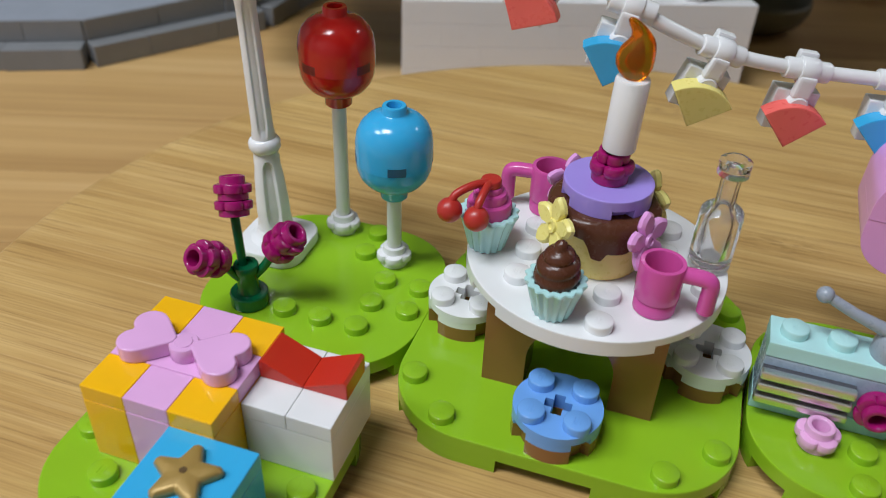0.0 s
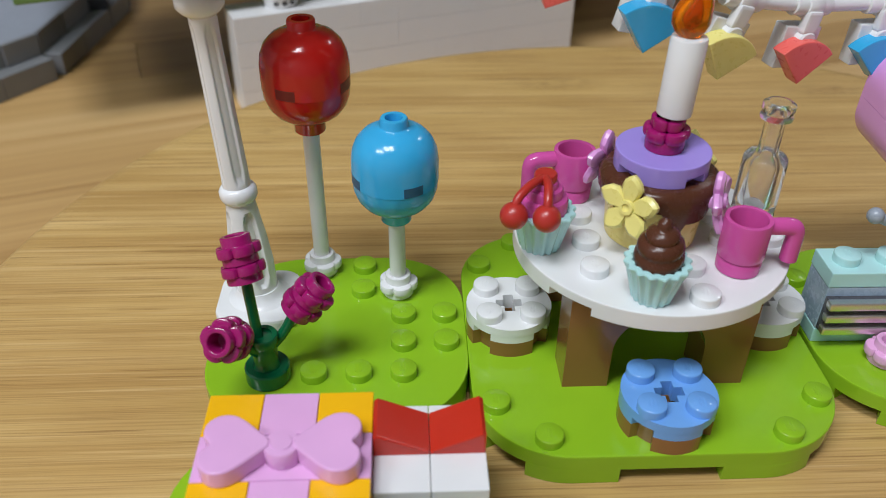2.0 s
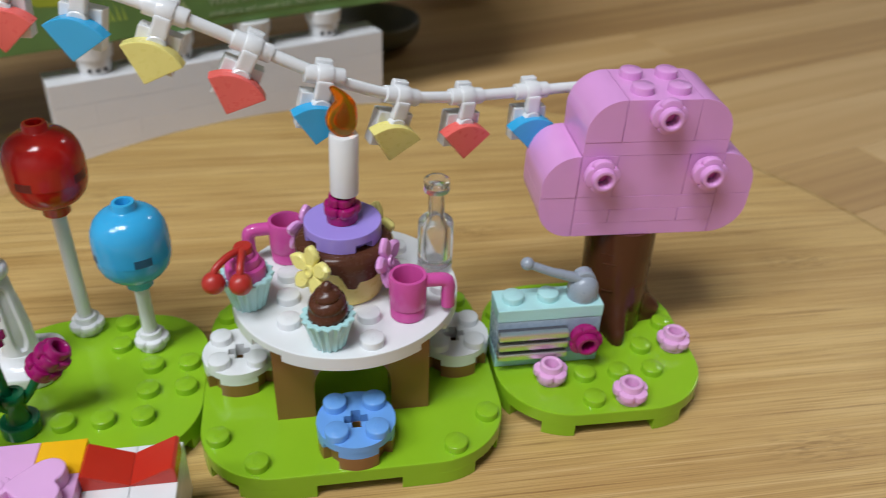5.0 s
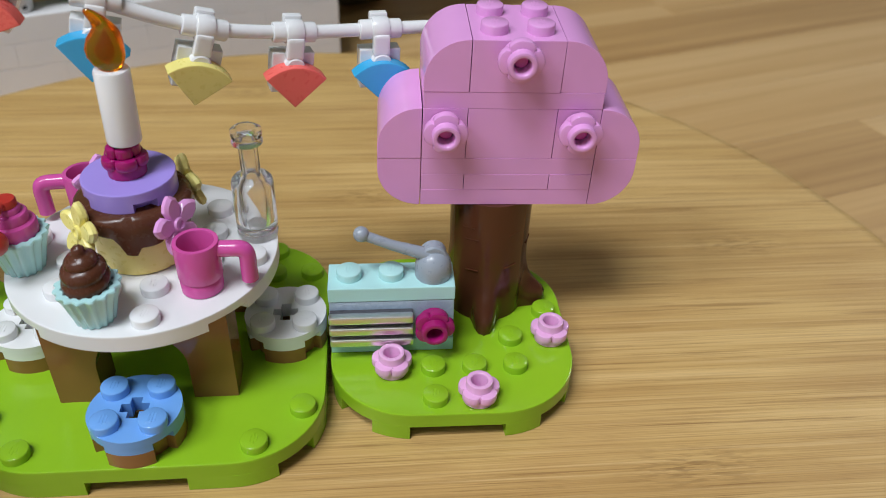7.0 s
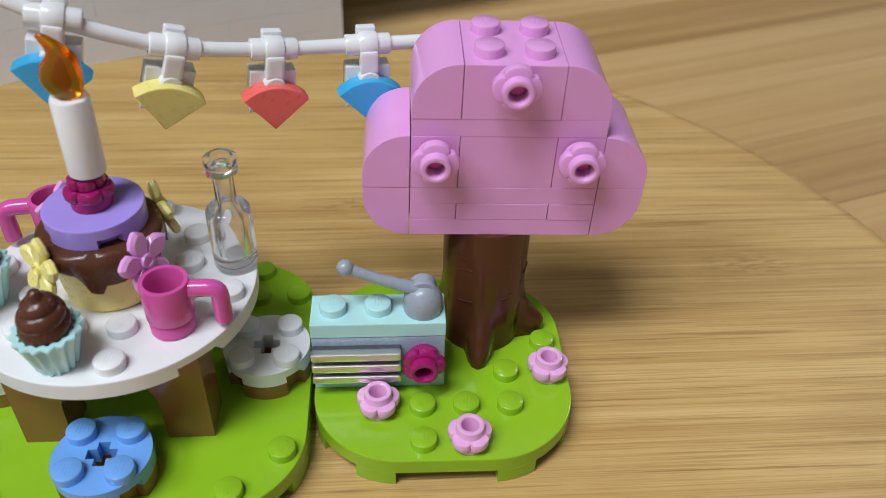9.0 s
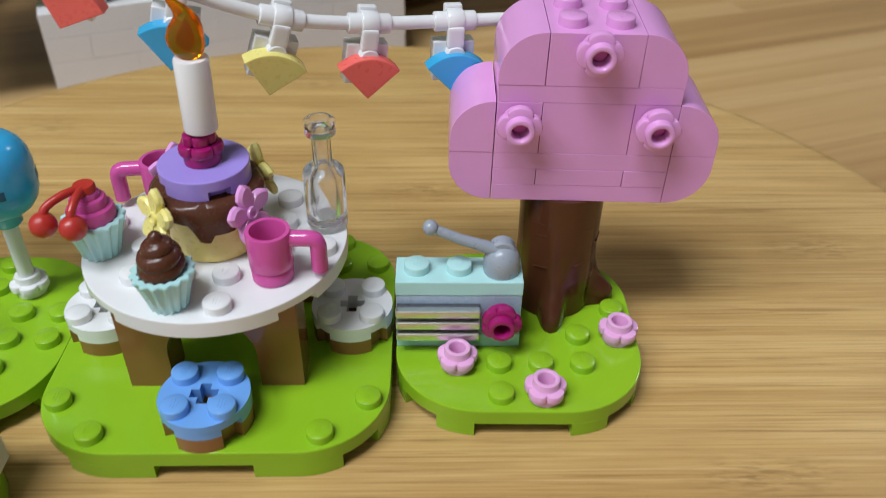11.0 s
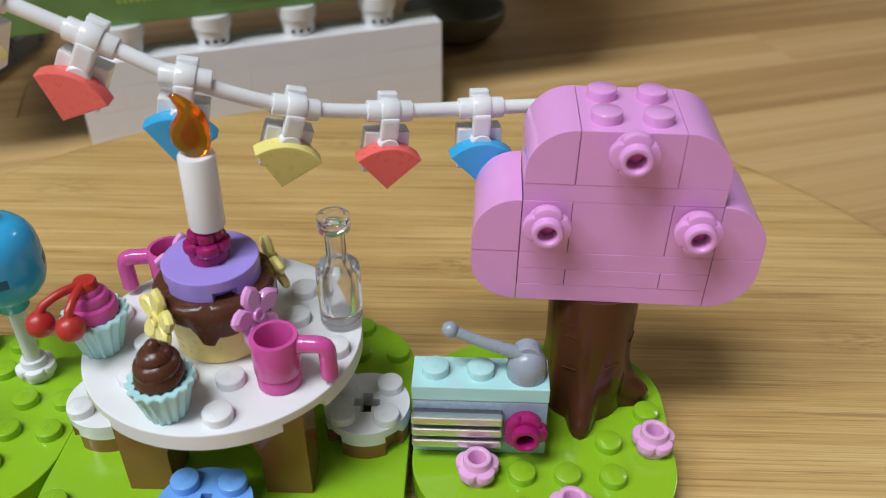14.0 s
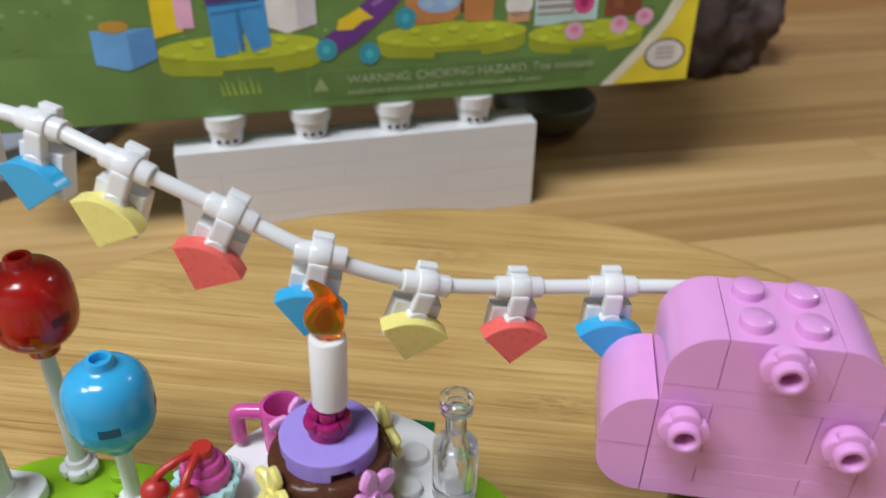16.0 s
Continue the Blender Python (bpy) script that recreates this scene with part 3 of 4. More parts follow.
rings(bm, [[Vector((0.9 + sx + 0.94 * w * math.cos(2 * math.pi * i / 24), 0.58 * w * math.sin(2 * math.pi * i / 24), 35.4 + 0.88 * (z - 35.4))) for i in range(24)] for w, sx, z in flame])
candle_flame = part("flame", bm, FLAME, cake, "clear orange plastic flame", angle=80)
bm = bmesh.new()
swirl = [(0.2, -0.1, 37.0), (0.9, -0.15, 37.7), (1.35, -0.2, 38.7), (1.3, -0.1, 39.7), (0.85, 0.2, 41.0), (0.4, 0.4, 42.2), (0.05, 0.45, 43.0)]
rings(bm, [[Vector((0.9 + sx + w * math.cos(2 * math.pi * i / 16), 0.3 * w * math.sin(2 * math.pi * i / 16), 35.4 + 0.88 * (z - 35.4))) for i in range(16)] for w, sx, z in swirl])
part("flame_swirl", bm, clear("deep_orange_plastic", (0.80, 0.22, 0.006), 0.05, 1.12), candle_flame, "darker orange swirl inside", angle=80)


def flower_on_cake(a, facing, mat, label):
    bm = bmesh.new()
    d = Vector((math.cos(radians(a)), math.sin(radians(a)), 0.28))
    m = aim(d * 10.4 + Vector((0, 0, 7.4)), (math.cos(radians(facing)), math.sin(radians(facing)), 0.2), 20)
    for k in range(5):
        q = m @ pose(0, 0, 0, 0, 0, 72 * k)
        pts = [(0.5, -0.6), (1.8, -1.3), (3.2, -1.85), (4.4, -1.45), (5.2, -0.6), (5.5, 0), (5.2, 0.6), (4.4, 1.45), (3.2, 1.85), (1.8, 1.3), (0.5, 0.6)]
        loops = []
        for s, z in ((0.8, -0.1), (1.0, 0.3), (1.0, 1.0), (0.75, 1.45)):
            loops.append([q @ Vector((0.4 + (x - 0.4) * (0.5 + 0.5 * s), y * s, z + 0.10 * max(0, x - 2) ** 1.2)) for x, y in pts])
        rings(bm, loops)
    lathe(bm, [(1.3, -2.0), (1.4, 1.2), (1.2, 1.9), (0.7, 1.9), (0.6, 1.6), (0, 1.5)], 18, m)
    part("blossom", bm, mat, cake, label)


flower_on_cake(-128, -136, LEMON, "pale yellow five-petal blossom")
flower_on_cake(-42, -28, PINK, "pink five-petal blossom")
flower_on_cake(135, 140, PINK, "pink five-petal blossom")
flower_on_cake(45, 30, LEMON, "pale yellow five-petal blossom")

bottle = thing("bottle", "small clear plastic bottle on the white table", "bottle", (20, 4.5, TOP))
bm = bmesh.new()
lathe(bm, [(3.2, 0), (3.7, 0.3), (3.8, 1.0), (3.5, 1.3), (3.8, 1.8), (3.85, 2.4), (3.85, 11.3), (3.7, 12.0), (3.25, 12.5), (2.4, 12.75), (1.95, 13.0), (1.75, 13.5), (1.7, 18.98), (1.1, 18.98),
           (1.0, 13.0), (1.3, 12.0), (1.8, 11.3), (2.05, 10.5), (2.05, 3.4), (1.9, 2.7), (0, 2.5)], 48)
part("bottle_body", bm, GLASS, bottle)
bm = bmesh.new()
lathe(bm, [(1.2, 19.02), (2.1, 19.1), (2.75, 19.5), (2.8, 20.0), (2.5, 20.5), (2.8, 21.0), (2.75, 22.0), (2.2, 22.4), (1.8, 22.4), (1.6, 22.1), (1.5, 20.6), (0.0, 20.5)], 40)
part("bottle_lip", bm, GLASS, bottle, "ringed clear mouth")


# ---- lamp, balloons and flowers ----
lamp = thing("street_lamp", "white toy lamp post with a clear yellow lantern", "lamp post", (-71.8, 8.5, 6.4))
LEAN = pose(0, 0, 0, -1.2, -2.8, 0)  # the post stands a little askew
bm = bmesh.new()
prism(bm, rounded(-7.9, -8.5, 7.9, 7.9, 4.5, 8), 0, 3.0, 0.5)
lathe(bm, [(6.2, 2.9), (5.0, 3.4), (4.3, 4.4), (3.9, 5.4)], 40)
part("lamp_foot", bm, WHITE, lamp, "white round-cornered foot")
bm = bmesh.new()


def scooped(stations, low, high, deep, wide, turn):
    """Rings of a post with four long hollows, rounded at both ends, between two heights."""
    out = []
    for z, r in stations:
        ring = []
        for i in range(112):
            a = 2 * math.pi * i / 112
            away = abs((math.degrees(a) - turn + 45) % 90 - 45) / wide
            end = min(z - low, high - z) / (r * 0.75)
            reach = math.sqrt(max(0.0, 1 - (1 - min(1.0, max(0.0, end))) ** 2))
            edge = min(1.0, max(0.0, (reach - away) * 3.5))
            q = r - deep * edge * edge * (3 - 2 * edge)
            ring.append(LEAN @ Vector((q * math.cos(a), q * math.sin(a), z)))
        out.append(ring)
    return out


def between(stations, step):
    """Adds heights between rows of (height, radius)."""
    out = []
    for (z0, r0), (z1, r1) in zip(stations, stations[1:]):
        n = max(1, round((z1 - z0) / step))
        out += [(z0 + (z1 - z0) * k / n, r0 + (r1 - r0) * k / n) for k in range(n)]
    return out + [stations[-1]]


rings(bm, scooped(between([(4.2, 3.8), (7.0, 3.9), (11.0, 4.0), (17.0, 3.55), (23.4, 2.75), (24.6, 2.5)], 0.6), 6.6, 22.6, 0.85, 24, 32))
lathe(bm, [(2.5, 24.2), (3.0, 24.6), (3.4, 25.4), (3.4, 26.6), (3.0, 27.3), (2.5, 27.6)], 40, LEAN)
rings(bm, scooped(between([(27.2, 2.55), (28.6, 2.5), (31.0, 2.5), (54.0, 2.25), (57.4, 2.3), (58.6, 2.3)], 0.7), 28.6, 57.2, 0.42, 25, 32))
lathe(bm, [(2.3, 58.40), (3.2, 59.10), (3.9, 60.00), (3.9, 61.40), (3.2, 62.20), (2.5, 62.80), (2.6, 65.60)], 40, LEAN)
post = part("post", bm, WHITE, lamp, "white fluted post", None, 50)
bm = bmesh.new()
lathe(bm, [(2.6, 63.60), (3.2, 65.20), (6.8, 65.80), (7.7, 66.30), (7.9, 67.00), (7.9, 69.80), (7.7, 70.10), (7.0, 70.10), (6.8, 69.60), (6.6, 67.60), (0, 67.40)], 48, LEAN)
cup_part = part("lantern_cup", bm, WHITE, lamp, "white notched cup")
for a in range(0, 360, 60):
    bm = bmesh.new()
    arc = [(7.98 * math.cos(radians(t)), 7.98 * math.sin(radians(t))) for t in (-8, 0, 8)] + [(6.9 * math.cos(radians(t)), 6.9 * math.sin(radians(t))) for t in (8, 0, -8)]
    prism(bm, arc, 65.00 if a % 120 == 0 else 66.60, 71.40 if a % 120 else 70.00, 0.2, LEAN @ pose(0, 0, 0, 0, 0, a + 2))
    part("cup_tooth", bm, WHITE, cup_part)
bm = bmesh.new()
lathe(bm, [(5.4, 67.80), (6.4, 68.10), (6.5, 69.60), (7.5, 69.90), (7.6, 70.40), (7.6, 78.50), (7.4, 78.80), (6.3, 78.80), (6.1, 78.20), (6.0, 71.00), (4.0, 70.00), (0, 69.90)], 40, LEAN)
lantern = part("lantern_glass", bm, YELLOW_GLASS, lamp, "clear yellow lantern")
bm = bmesh.new()
for a in range(4):
    block(bm, 1.2, -1.5, 71.2, 4.6, 1.5, 77.6, 0.3, LEAN @ pose(0, 0, 0, 0, 0, 90 * a + 20))
part("lantern_core", bm, YELLOW_GLASS, lantern, "clear yellow ribbed core")
bm = bmesh.new()
block(bm, -7.9, -7.9, 78.80, 7.9, 7.9, 81.96, 0.2, LEAN)
block(bm, -7.9, -7.9, 82.00, 7.9, 7.9, 88.40, 0.2, LEAN)
for x in (-4, 4):
    for y in (-4, 4):
        lathe(bm, [(2.4, 88.20), (2.4, 89.90), (2.2, 90.10)], 24, LEAN @ Matrix.Translation((x, y, 0)))
lathe(bm, [(2.3, 0), (2.3, 2.8), (2.0, 3.0)], 24, LEAN @ Matrix.Translation((7.6, 4.0, 84.6)) @ pose(0, 0, 0, 0, 90, 0))
part("lamp_cap", bm, WHITE, lamp, "white square studded cap")


def balloon(label, at, mat, stick, slots):
    ob = thing("balloon", label, "balloon", at, 0, group="toy balloons")
    bm = bmesh.new()
    blossom(bm, None, 5, 3.9)
    part("balloon_foot", bm, WHITE, ob, "white blossom-shaped foot")
    bm = bmesh.new()
    lathe(bm, [(1.6, 4.0), (1.6, stick + 1.5)], 20)
    part("stick", bm, WHITE, ob, "white stick")
    bm = bmesh.new()
    prof = [(1.7, 0.9), (2.6, 0.9), (2.9, 1.2), (2.9, 3.2), (3.2, 3.5), (4.6, 4.0), (6.1, 5.1), (7.2, 6.6), (7.8, 8.4), (7.92, 10.05), (8.0, 10.1), (8.0, 14.2), (7.7, 16.2), (6.9, 18.0), (5.6, 19.4), (4.0, 20.2), (2.7, 20.5), (2.5, 20.8), (2.5, 22.0), (2.3, 22.3), (1.6, 22.3), (1.5, 22.0), (1.5, 20.6), (0, 20.5)]
    lathe(bm, prof, 48, Matrix.Translation((0, 0, stick)))
    body = part("balloon_body", bm, mat, ob, angle=45)
    # no recess is cut: a flush darker patch paints the shade inside each opening
    for a in slots:
        bm = bmesh.new()
        arc = [radians(a + k * 2.7) for k in range(-5, 6)]
        loops = []
        for r, z in ((7.0, 10.2), (8.02, 10.2), (8.03, 12.1), (7.0, 12.1)):
            loops.append([Vector((r * math.cos(u), r * math.sin(u), stick + z)) for u in arc])
        made = [[bm.verts.new(v) for v in loop] for loop in loops]
        for p, q in zip(made, made[1:] + made[:1]):
            for k in range(10):
                bm.faces.new((p[k], p[k + 1], q[k + 1], q[k]))
        for k in (0, 10):
            bm.faces.new([ring[k] for ring in made])
        part("slot", bm, bpy.data.materials[mat.name + "_slot"], body, "dark patch painting the shade of a recess")


# darkened copies of the balloon colours, for the shade in the openings
plastic("red_plastic_slot", (0.15, 0.006, 0.006), 0.4)
plastic("azure_plastic_slot", (0.010, 0.09, 0.19), 0.4)
balloon("glossy dark red balloon on a tall white stick", (-60.5, 19.8, 6.4), RED, 31.8, (-112, -22, 68, 158))
balloon("glossy azure blue balloon on a short white stick", (-44.8, 12.2, 6.4), AZURE, 16.6, (-155, -65, 25, 115))

plant = thing("flower_stem", "dark green stem with three magenta blossoms", "flower", (-67.8, -11.7, 6.4))
bm = bmesh.new()
lathe(bm, [(3.2, 0), (3.9, 0.2), (3.95, 0.6), (3.95, 2.9), (3.7, 3.2), (2.5, 3.25), (2.2, 4.2), (2.15, 7.6), (2.5, 8.2), (2.6, 9.8), (2.4, 10.1), (1.6, 10.1), (1.5, 9.6), (0, 9.5)], 32)
part("stem_base", bm, GREEN, plant)
heads = [((-0.6, 0.2, 6.0), (-1.5, 0.6, 20.9), (-0.20, 0.42, 1.0)), ((0.5, 0.5, 6.0), (5.6, 2.0, 13.2), (0.68, 0.05, 0.76)), ((-0.6, -0.6, 6.0), (-3.4, -3.2, 12.2), (-0.24, -0.86, 0.60))]
for foot, tip, way in heads:
    bm = bmesh.new()
    mid = (foot[0] * 0.45 + tip[0] * 0.55 , foot[1] * 0.45 + tip[1] * 0.55, foot[2] * 0.55 + tip[2] * 0.45)
    tube(bm, curve_points([foot, mid, tip], 6), 0.95, 12)
    part("stalk", bm, GREEN, plant)
    bm = bmesh.new()
    m = aim(tip, way, 25)
    blossom(bm, m, 5, 3.75)
    blossom(bm, m @ Matrix.Translation((0, 0, 3.2)), 5, 3.75)
    part("blossom", bm, MAGENTA, plant, "stacked magenta blossom")

# ---- tree and radio ----
TX, TY, TZ = 66.3, 13.35, 1.2
tree = thing("toy_tree", "toy tree with a pink cloud crown and brown trunk", "tree", (TX, TY, TZ))
tree.matrix_world = pose(TX * MM, TY * MM, TZ * MM, 1.5, 0.9, -1.3)  # pressed on slightly askew
bm = bmesh.new()
SEG = 64
loops = []
for z, r, root in ((5.0, 7.4, 0.94), (6.4, 7.45, 1.0), (8.2, 7.5, 0.98), (9.3, 7.5, 0.86), (10.3, 7.55, 0.64), (11.4, 7.55, 0.42), (13.0, 7.6, 0.20), (15.5, 7.6, 0.06), (19.0, 7.65, 0), (28.0, 7.85, 0), (32.86, 7.95, 0)):
    loop = []
    for i in range(SEG):
        a = 2 * math.pi * i / SEG
        w = max(0.0, math.cos(4 * (a + radians(96)))) ** 1.7
        q = r + 0.3 + root * 5.0 * w
        loop.append(Vector((q * math.cos(a) - 1.3, q * math.sin(a) - 3.0 + 0.085 * (z - 5), z)))
    loops.append(loop)
rings(bm, loops)
trunk = part("trunk", bm, TRUNK, tree, "reddish brown round trunk with roots", angle=60)
for a, z in ((-128, 27.0), (-122, 24.6), (-58, 26.0), (-62, 18.5), (-120, 17.5), (-20, 22), (60, 25), (140, 20)):
    bm = bmesh.new()
    m = Matrix.Translation((-1.3, -3.0 + 0.085 * (z - 5), z)) @ pose(0, 0, 0, 8, 0, a)
    block(bm, 6.8, -1.4, -0.16, 8.14, 1.4, 0.16, 0.07, m)
    part("bark_ridge", bm, TRUNK, trunk)


def quarter(x0, x1, z0, z1, corner, r):
    """An x-z outline with one corner rounded: tl, tr, bl or br."""
    spec = {"bl": (x0, z0), "br": (x1, z0), "tr": (x1, z1), "tl": (x0, z1)}
    out = []
    for k in ("bl", "br", "tr", "tl"):
        px, pz = spec[k]
        if k == corner:
            cx = px + r if "l" in k else px - r
            cz = pz + r if "b" in k else pz - r
            a0 = {"bl": 180, "br": 270, "tr": 0, "tl": 90}[k]
            out += [(cx + r * math.cos(radians(a0 + 90 * i / 14)), cz + r * math.sin(radians(a0 + 90 * i / 14))) for i in range(15)]
        else:
            out.append((px, pz))
    return out


XZ = Matrix(((1, 0, 0, 0), (0, 0, -1, 0), (0, 1, 0, 0), (0, 0, 0, 1)))
CZ = 32.9


crown_rng = random.Random(21)


def crown(points, y0=-8, y1=8, label=""):
    """One brick of the crown; the pieces sit a hair in front of or behind one another."""
    y0 += crown_rng.uniform(-0.09, 0.07)
    bm = bmesh.new()
    prism(bm, [(x, z) for x, z in points], -y1 + 0.04, -y0 - 0.04, 0.07, XZ)
    return part("crown_brick", bm, PINK, tree, label)


g = 0.025
S0 = 53.2


def rect(x0, x1, z0, z1):
    return [(x0 + 2.4 * g, z0 + 0.6 * g), (x1 - 2.4 * g, z0 + 0.6 * g), (x1 - 2.4 * g, z1 - 0.6 * g), (x0 + 2.4 * g, z1 - 0.6 * g)]


# lower storey: rounded ends, then bricks and plates between them
for x0, x1, side in ((-24, -16.12, "l"), (16.06, 24, "r")):
    crown(quarter(x0, x1, CZ + 10.15 + g, S0, "t" + side, 7.7))
    crown(quarter(x0, x1, CZ, CZ + 10.15 - g, "b" + side, 7.7))
for x0, x1, z0, z1 in ((-16, -8, CZ + 10.15, S0), (-8, 8, CZ + 10.15, S0), (8, 16, CZ + 10.15, S0), (-16, 16, CZ + 6.77, CZ + 10.15),
                       (-16, -8, CZ + 3.38, CZ + 6.77), (-8, 8, CZ + 3.38, CZ + 6.77), (8, 16, CZ + 3.38, CZ + 6.77), (-16, 16, CZ, CZ + 3.38)):
    crown(rect(x0, x1, z0, z1))
# hidden filler, added so that the seams stay dark and show nothing behind
bm = bmesh.new()
block(bm, -20, -7.2, CZ + 4, 20, 7.2, S0 - 4, 0.3)
block(bm, -14, -7.2, CZ + 2, 14, 7.2, S0 + 8, 0.3)
part("seam_filler", bm, PINK, tree)
# upper storey
crown(rect(-16, 16, S0, S0 + 3.2))
crown(quarter(-16, -8 - 0.08, S0 + 3.2 + g, S0 + 12.8, "tl", 7.7))
crown(quarter(8 + g, 16, S0 + 3.2 + g, S0 + 12.8, "tr", 7.7))
cap = crown(rect(-8, 8, S0 + 3.2, S0 + 12.8))
studs("pink", cap, [(-4, -4), (4, -4), (-4, 4), (4, 4)], S0 + 12.8)
for x, z in ((-12, 49.8), (12, 49.8), (0, S0 + 10.3)):
    bm = bmesh.new()
    m = Matrix.Translation((x, -8, z)) @ pose(0, 0, 0, 90, 0, 0)
    blossom(bm, m @ Matrix.Translation((0, 0, 0.2)), 4, 3.9)
    peg = part("crown_blossom", bm, PINK, tree, "pink blossom peg")
    # added rose plug: colours in the deep shaded pink inside the hole
    bm = bmesh.new()
    lathe(bm, [(1.3, 1.15), (1.3, 2.2), (1.15, 2.4), (0, 2.4)], 20, m @ Matrix.Translation((0, 0, 0.2)))
    part("hole_tint", bm, ROSE, peg, "rose plug for the hole's shaded tint")

radio = thing("toy_radio", "aqua toy radio with a chrome grille", "radio", (44.85, -1.6, 6.4), -0.6)
bm = bmesh.new()
block(bm, -12, -4, 0, 12, 4, 3.2)
part("radio_bottom", bm, AQUA, radio, "light aqua plate")
bm = bmesh.new()
block(bm, -11.9, -3.9, 3.25, 11.9, 3.9, 12.75)
part("radio_body", bm, SLATE, radio, "grey-blue block")
bm = bmesh.new()
block(bm, -12, -4, 12.8, 12, 4, 16.0)
lid = part("radio_top", bm, AQUA, radio, "light aqua studded plate")
studs("aqua", lid, [(-8, 0), (0, 0)], 16.0)
bm = bmesh.new()
for z in (3.7, 6.5, 9.3):
    block(bm, -12, -6.6, z, 4, -4.8, z + 1.7, 0.35)
part("grille", bm, CHROME, radio, "chrome grille with three bars")
# dark sheet behind the bars paints the shade in the gaps
bm = bmesh.new()
block(bm, -11.8, -5.2, 3.6, 3.9, -3.9, 10.9, 0.1)
part("grille_gap_shade", bm, plastic("grille_shadow_plastic", (0.07, 0.07, 0.08), 0.3), radio, "dark sheet for the shade between the bars")
bm = bmesh.new()
blossom(bm, Matrix.Translation((8, -3.9, 8.0)) @ pose(0, 0, 0, 90, 0, 0), 5, 3.9)
part("dial", bm, MAGENTA, radio, "magenta blossom dial")
bm = bmesh.new()
lathe(bm, [(3.4, 15.9), (3.5, 16.2), (3.5, 18.2), (3.3, 19.4), (2.6, 20.8), (1.4, 21.6), (0, 21.8)], 32, Matrix.Translation((8, 0, 0)))
part("lever_base", bm, GREY, radio, "grey dome")
bm = bmesh.new()
lathe(bm, [(0.2, -1.5), (2.2, -1.4), (2.5, -1.1), (2.5, 1.1), (2.2, 1.4), (0.2, 1.5)], 28, Matrix.Translation((8, 0.4, 20.4)) @ pose(0, 0, 0, 90, 0, 0))
tube(bm, [(7, -0.2, 20.8), (0, -0.1, 23.2), (-5.0, 0.1, 25.4)], 0.9, 12, [1.3, 1.0, 0.95])
ball(bm, 1.5, Matrix.Translation((-5.4, 0.1, 25.6)))
part("aerial", bm, GREY, radio, "grey lever with a ball tip")

for x, y in ((-12, -12), (4, -20), (20, -4)):
    bm = bmesh.new()
    blossom(bm, None, 5, 3.9)
    a = radians(-1.0)
    solid("blossom", bm, LIT_PINK, "single pink blossom on the green plate", "flower",
          (CC[0] + x * math.cos(a) - y * math.sin(a), CC[1] + x * math.sin(a) + y * math.cos(a), 6.4), 15, group="pink blossoms")

# ---- gifts ----
gift = thing("yellow_gift", "amber yellow gift with pink ribbon and bow", "gift", (-60, -44, 6.4), group="gifts")
for x, mat in ((-12, AMBER), (-4, LILAC), (4, AMBER)):
    bm = bmesh.new()
    block(bm, x + 0.04, -12, 0, x + 7.96, 12, 12.75, 0.15)
    part("gift_side", bm, mat, gift)
for x0, x1, y0, y1, mat in ((-12, -4, -12, -4, AMBER), (-4, 4, -12, -4, LILAC), (4, 12, -12, -4, AMBER), (-12, 12, -4, 4, LILAC), (-12, -4, 4, 12, AMBER), (-4, 4, 4, 12, LILAC), (4, 12, 4, 12, AMBER)):
    bm = bmesh.new()
    block(bm, x0 + 0.04, y0 + 0.04, 12.8, x1 - 0.04, y1 - 0.04, 16.0, 0.15)
    part("gift_tile", bm, mat, gift)
for s in (-1, 1):
    side = [(1.6, -0.6, 0), (3.6, -2.5, 0), (5.6, -4.3, 0), (7.2, -5.1, 0), (8.9, -5.0, 0), (10.2, -4.0, 0), (10.7, -2.6, 0), (10.4, -1.2, 0), (9.6, -0.25, 0)]
    low = [(p.x, p.y) for p in curve_points(side, 4)]
    pts = low + [(x, -y) for x, y in low[::-1]]
    pts = [(s * x, s * y) for x, y in pts]
    bm = bmesh.new()
    prism(bm, pts, 16.0, 19.0, 0.25)
    part("bow_loop", bm, LILAC, gift, "heart-shaped pink bow loop", angle=50)
bm = bmesh.new()
lathe(bm, [(2.3, 15.9), (2.5, 16.2), (2.5, 18.5), (2.35, 18.75), (1.5, 18.8), (1.4, 18.95), (0, 19.0)], 32)
part("bow_knot", bm, LILAC, gift, "round pink knot")

box2 = thing("white_gift", "white gift with a red bow", "gift", (-40, -40, 6.4), group="gifts")
bm = bmesh.new()
block(bm, -7.95, -7.95, 0, 7.95, 7.95, 9.55, 0.15)
part("gift_side", bm, WHITE, box2)
for x in (-8, 0):
    bm = bmesh.new()
    block(bm, x + 0.04, -8, 9.6, x + 7.96, 8, 12.8, 0.15)
    part("gift_tile", bm, WHITE, box2)
for s in (-1, 1):
    pts = [(0.06, 12.8), (7.95, 12.8), (7.95, 16.2), (7.4, 16.7), (0.06, 13.3)]
    pts = [(s * x, z) for x, z in pts]
    if s < 0:
        pts = pts[::-1]
    bm = bmesh.new()
    prism(bm, pts, -6.0, 1.6, 0.2, XZ)
    part("bow_wing", bm, BOW_RED, box2, "red sloped bow wing")

box3 = thing("blue_gift", "azure blue gift with a gold star on top", "gift", (-48, -64, 6.4), group="gifts")
bm = bmesh.new()
block(bm, -7.95, -7.95, 0, 7.95, 7.95, 9.55, 0.15)
part("gift_side", bm, AZURE, box3)
bm = bmesh.new()
block(bm, -7.98, -7.98, 9.6, 7.98, 7.98, 12.8, 0.2)
part("gift_tile", bm, AZURE, box3)
bm = bmesh.new()
pts = []
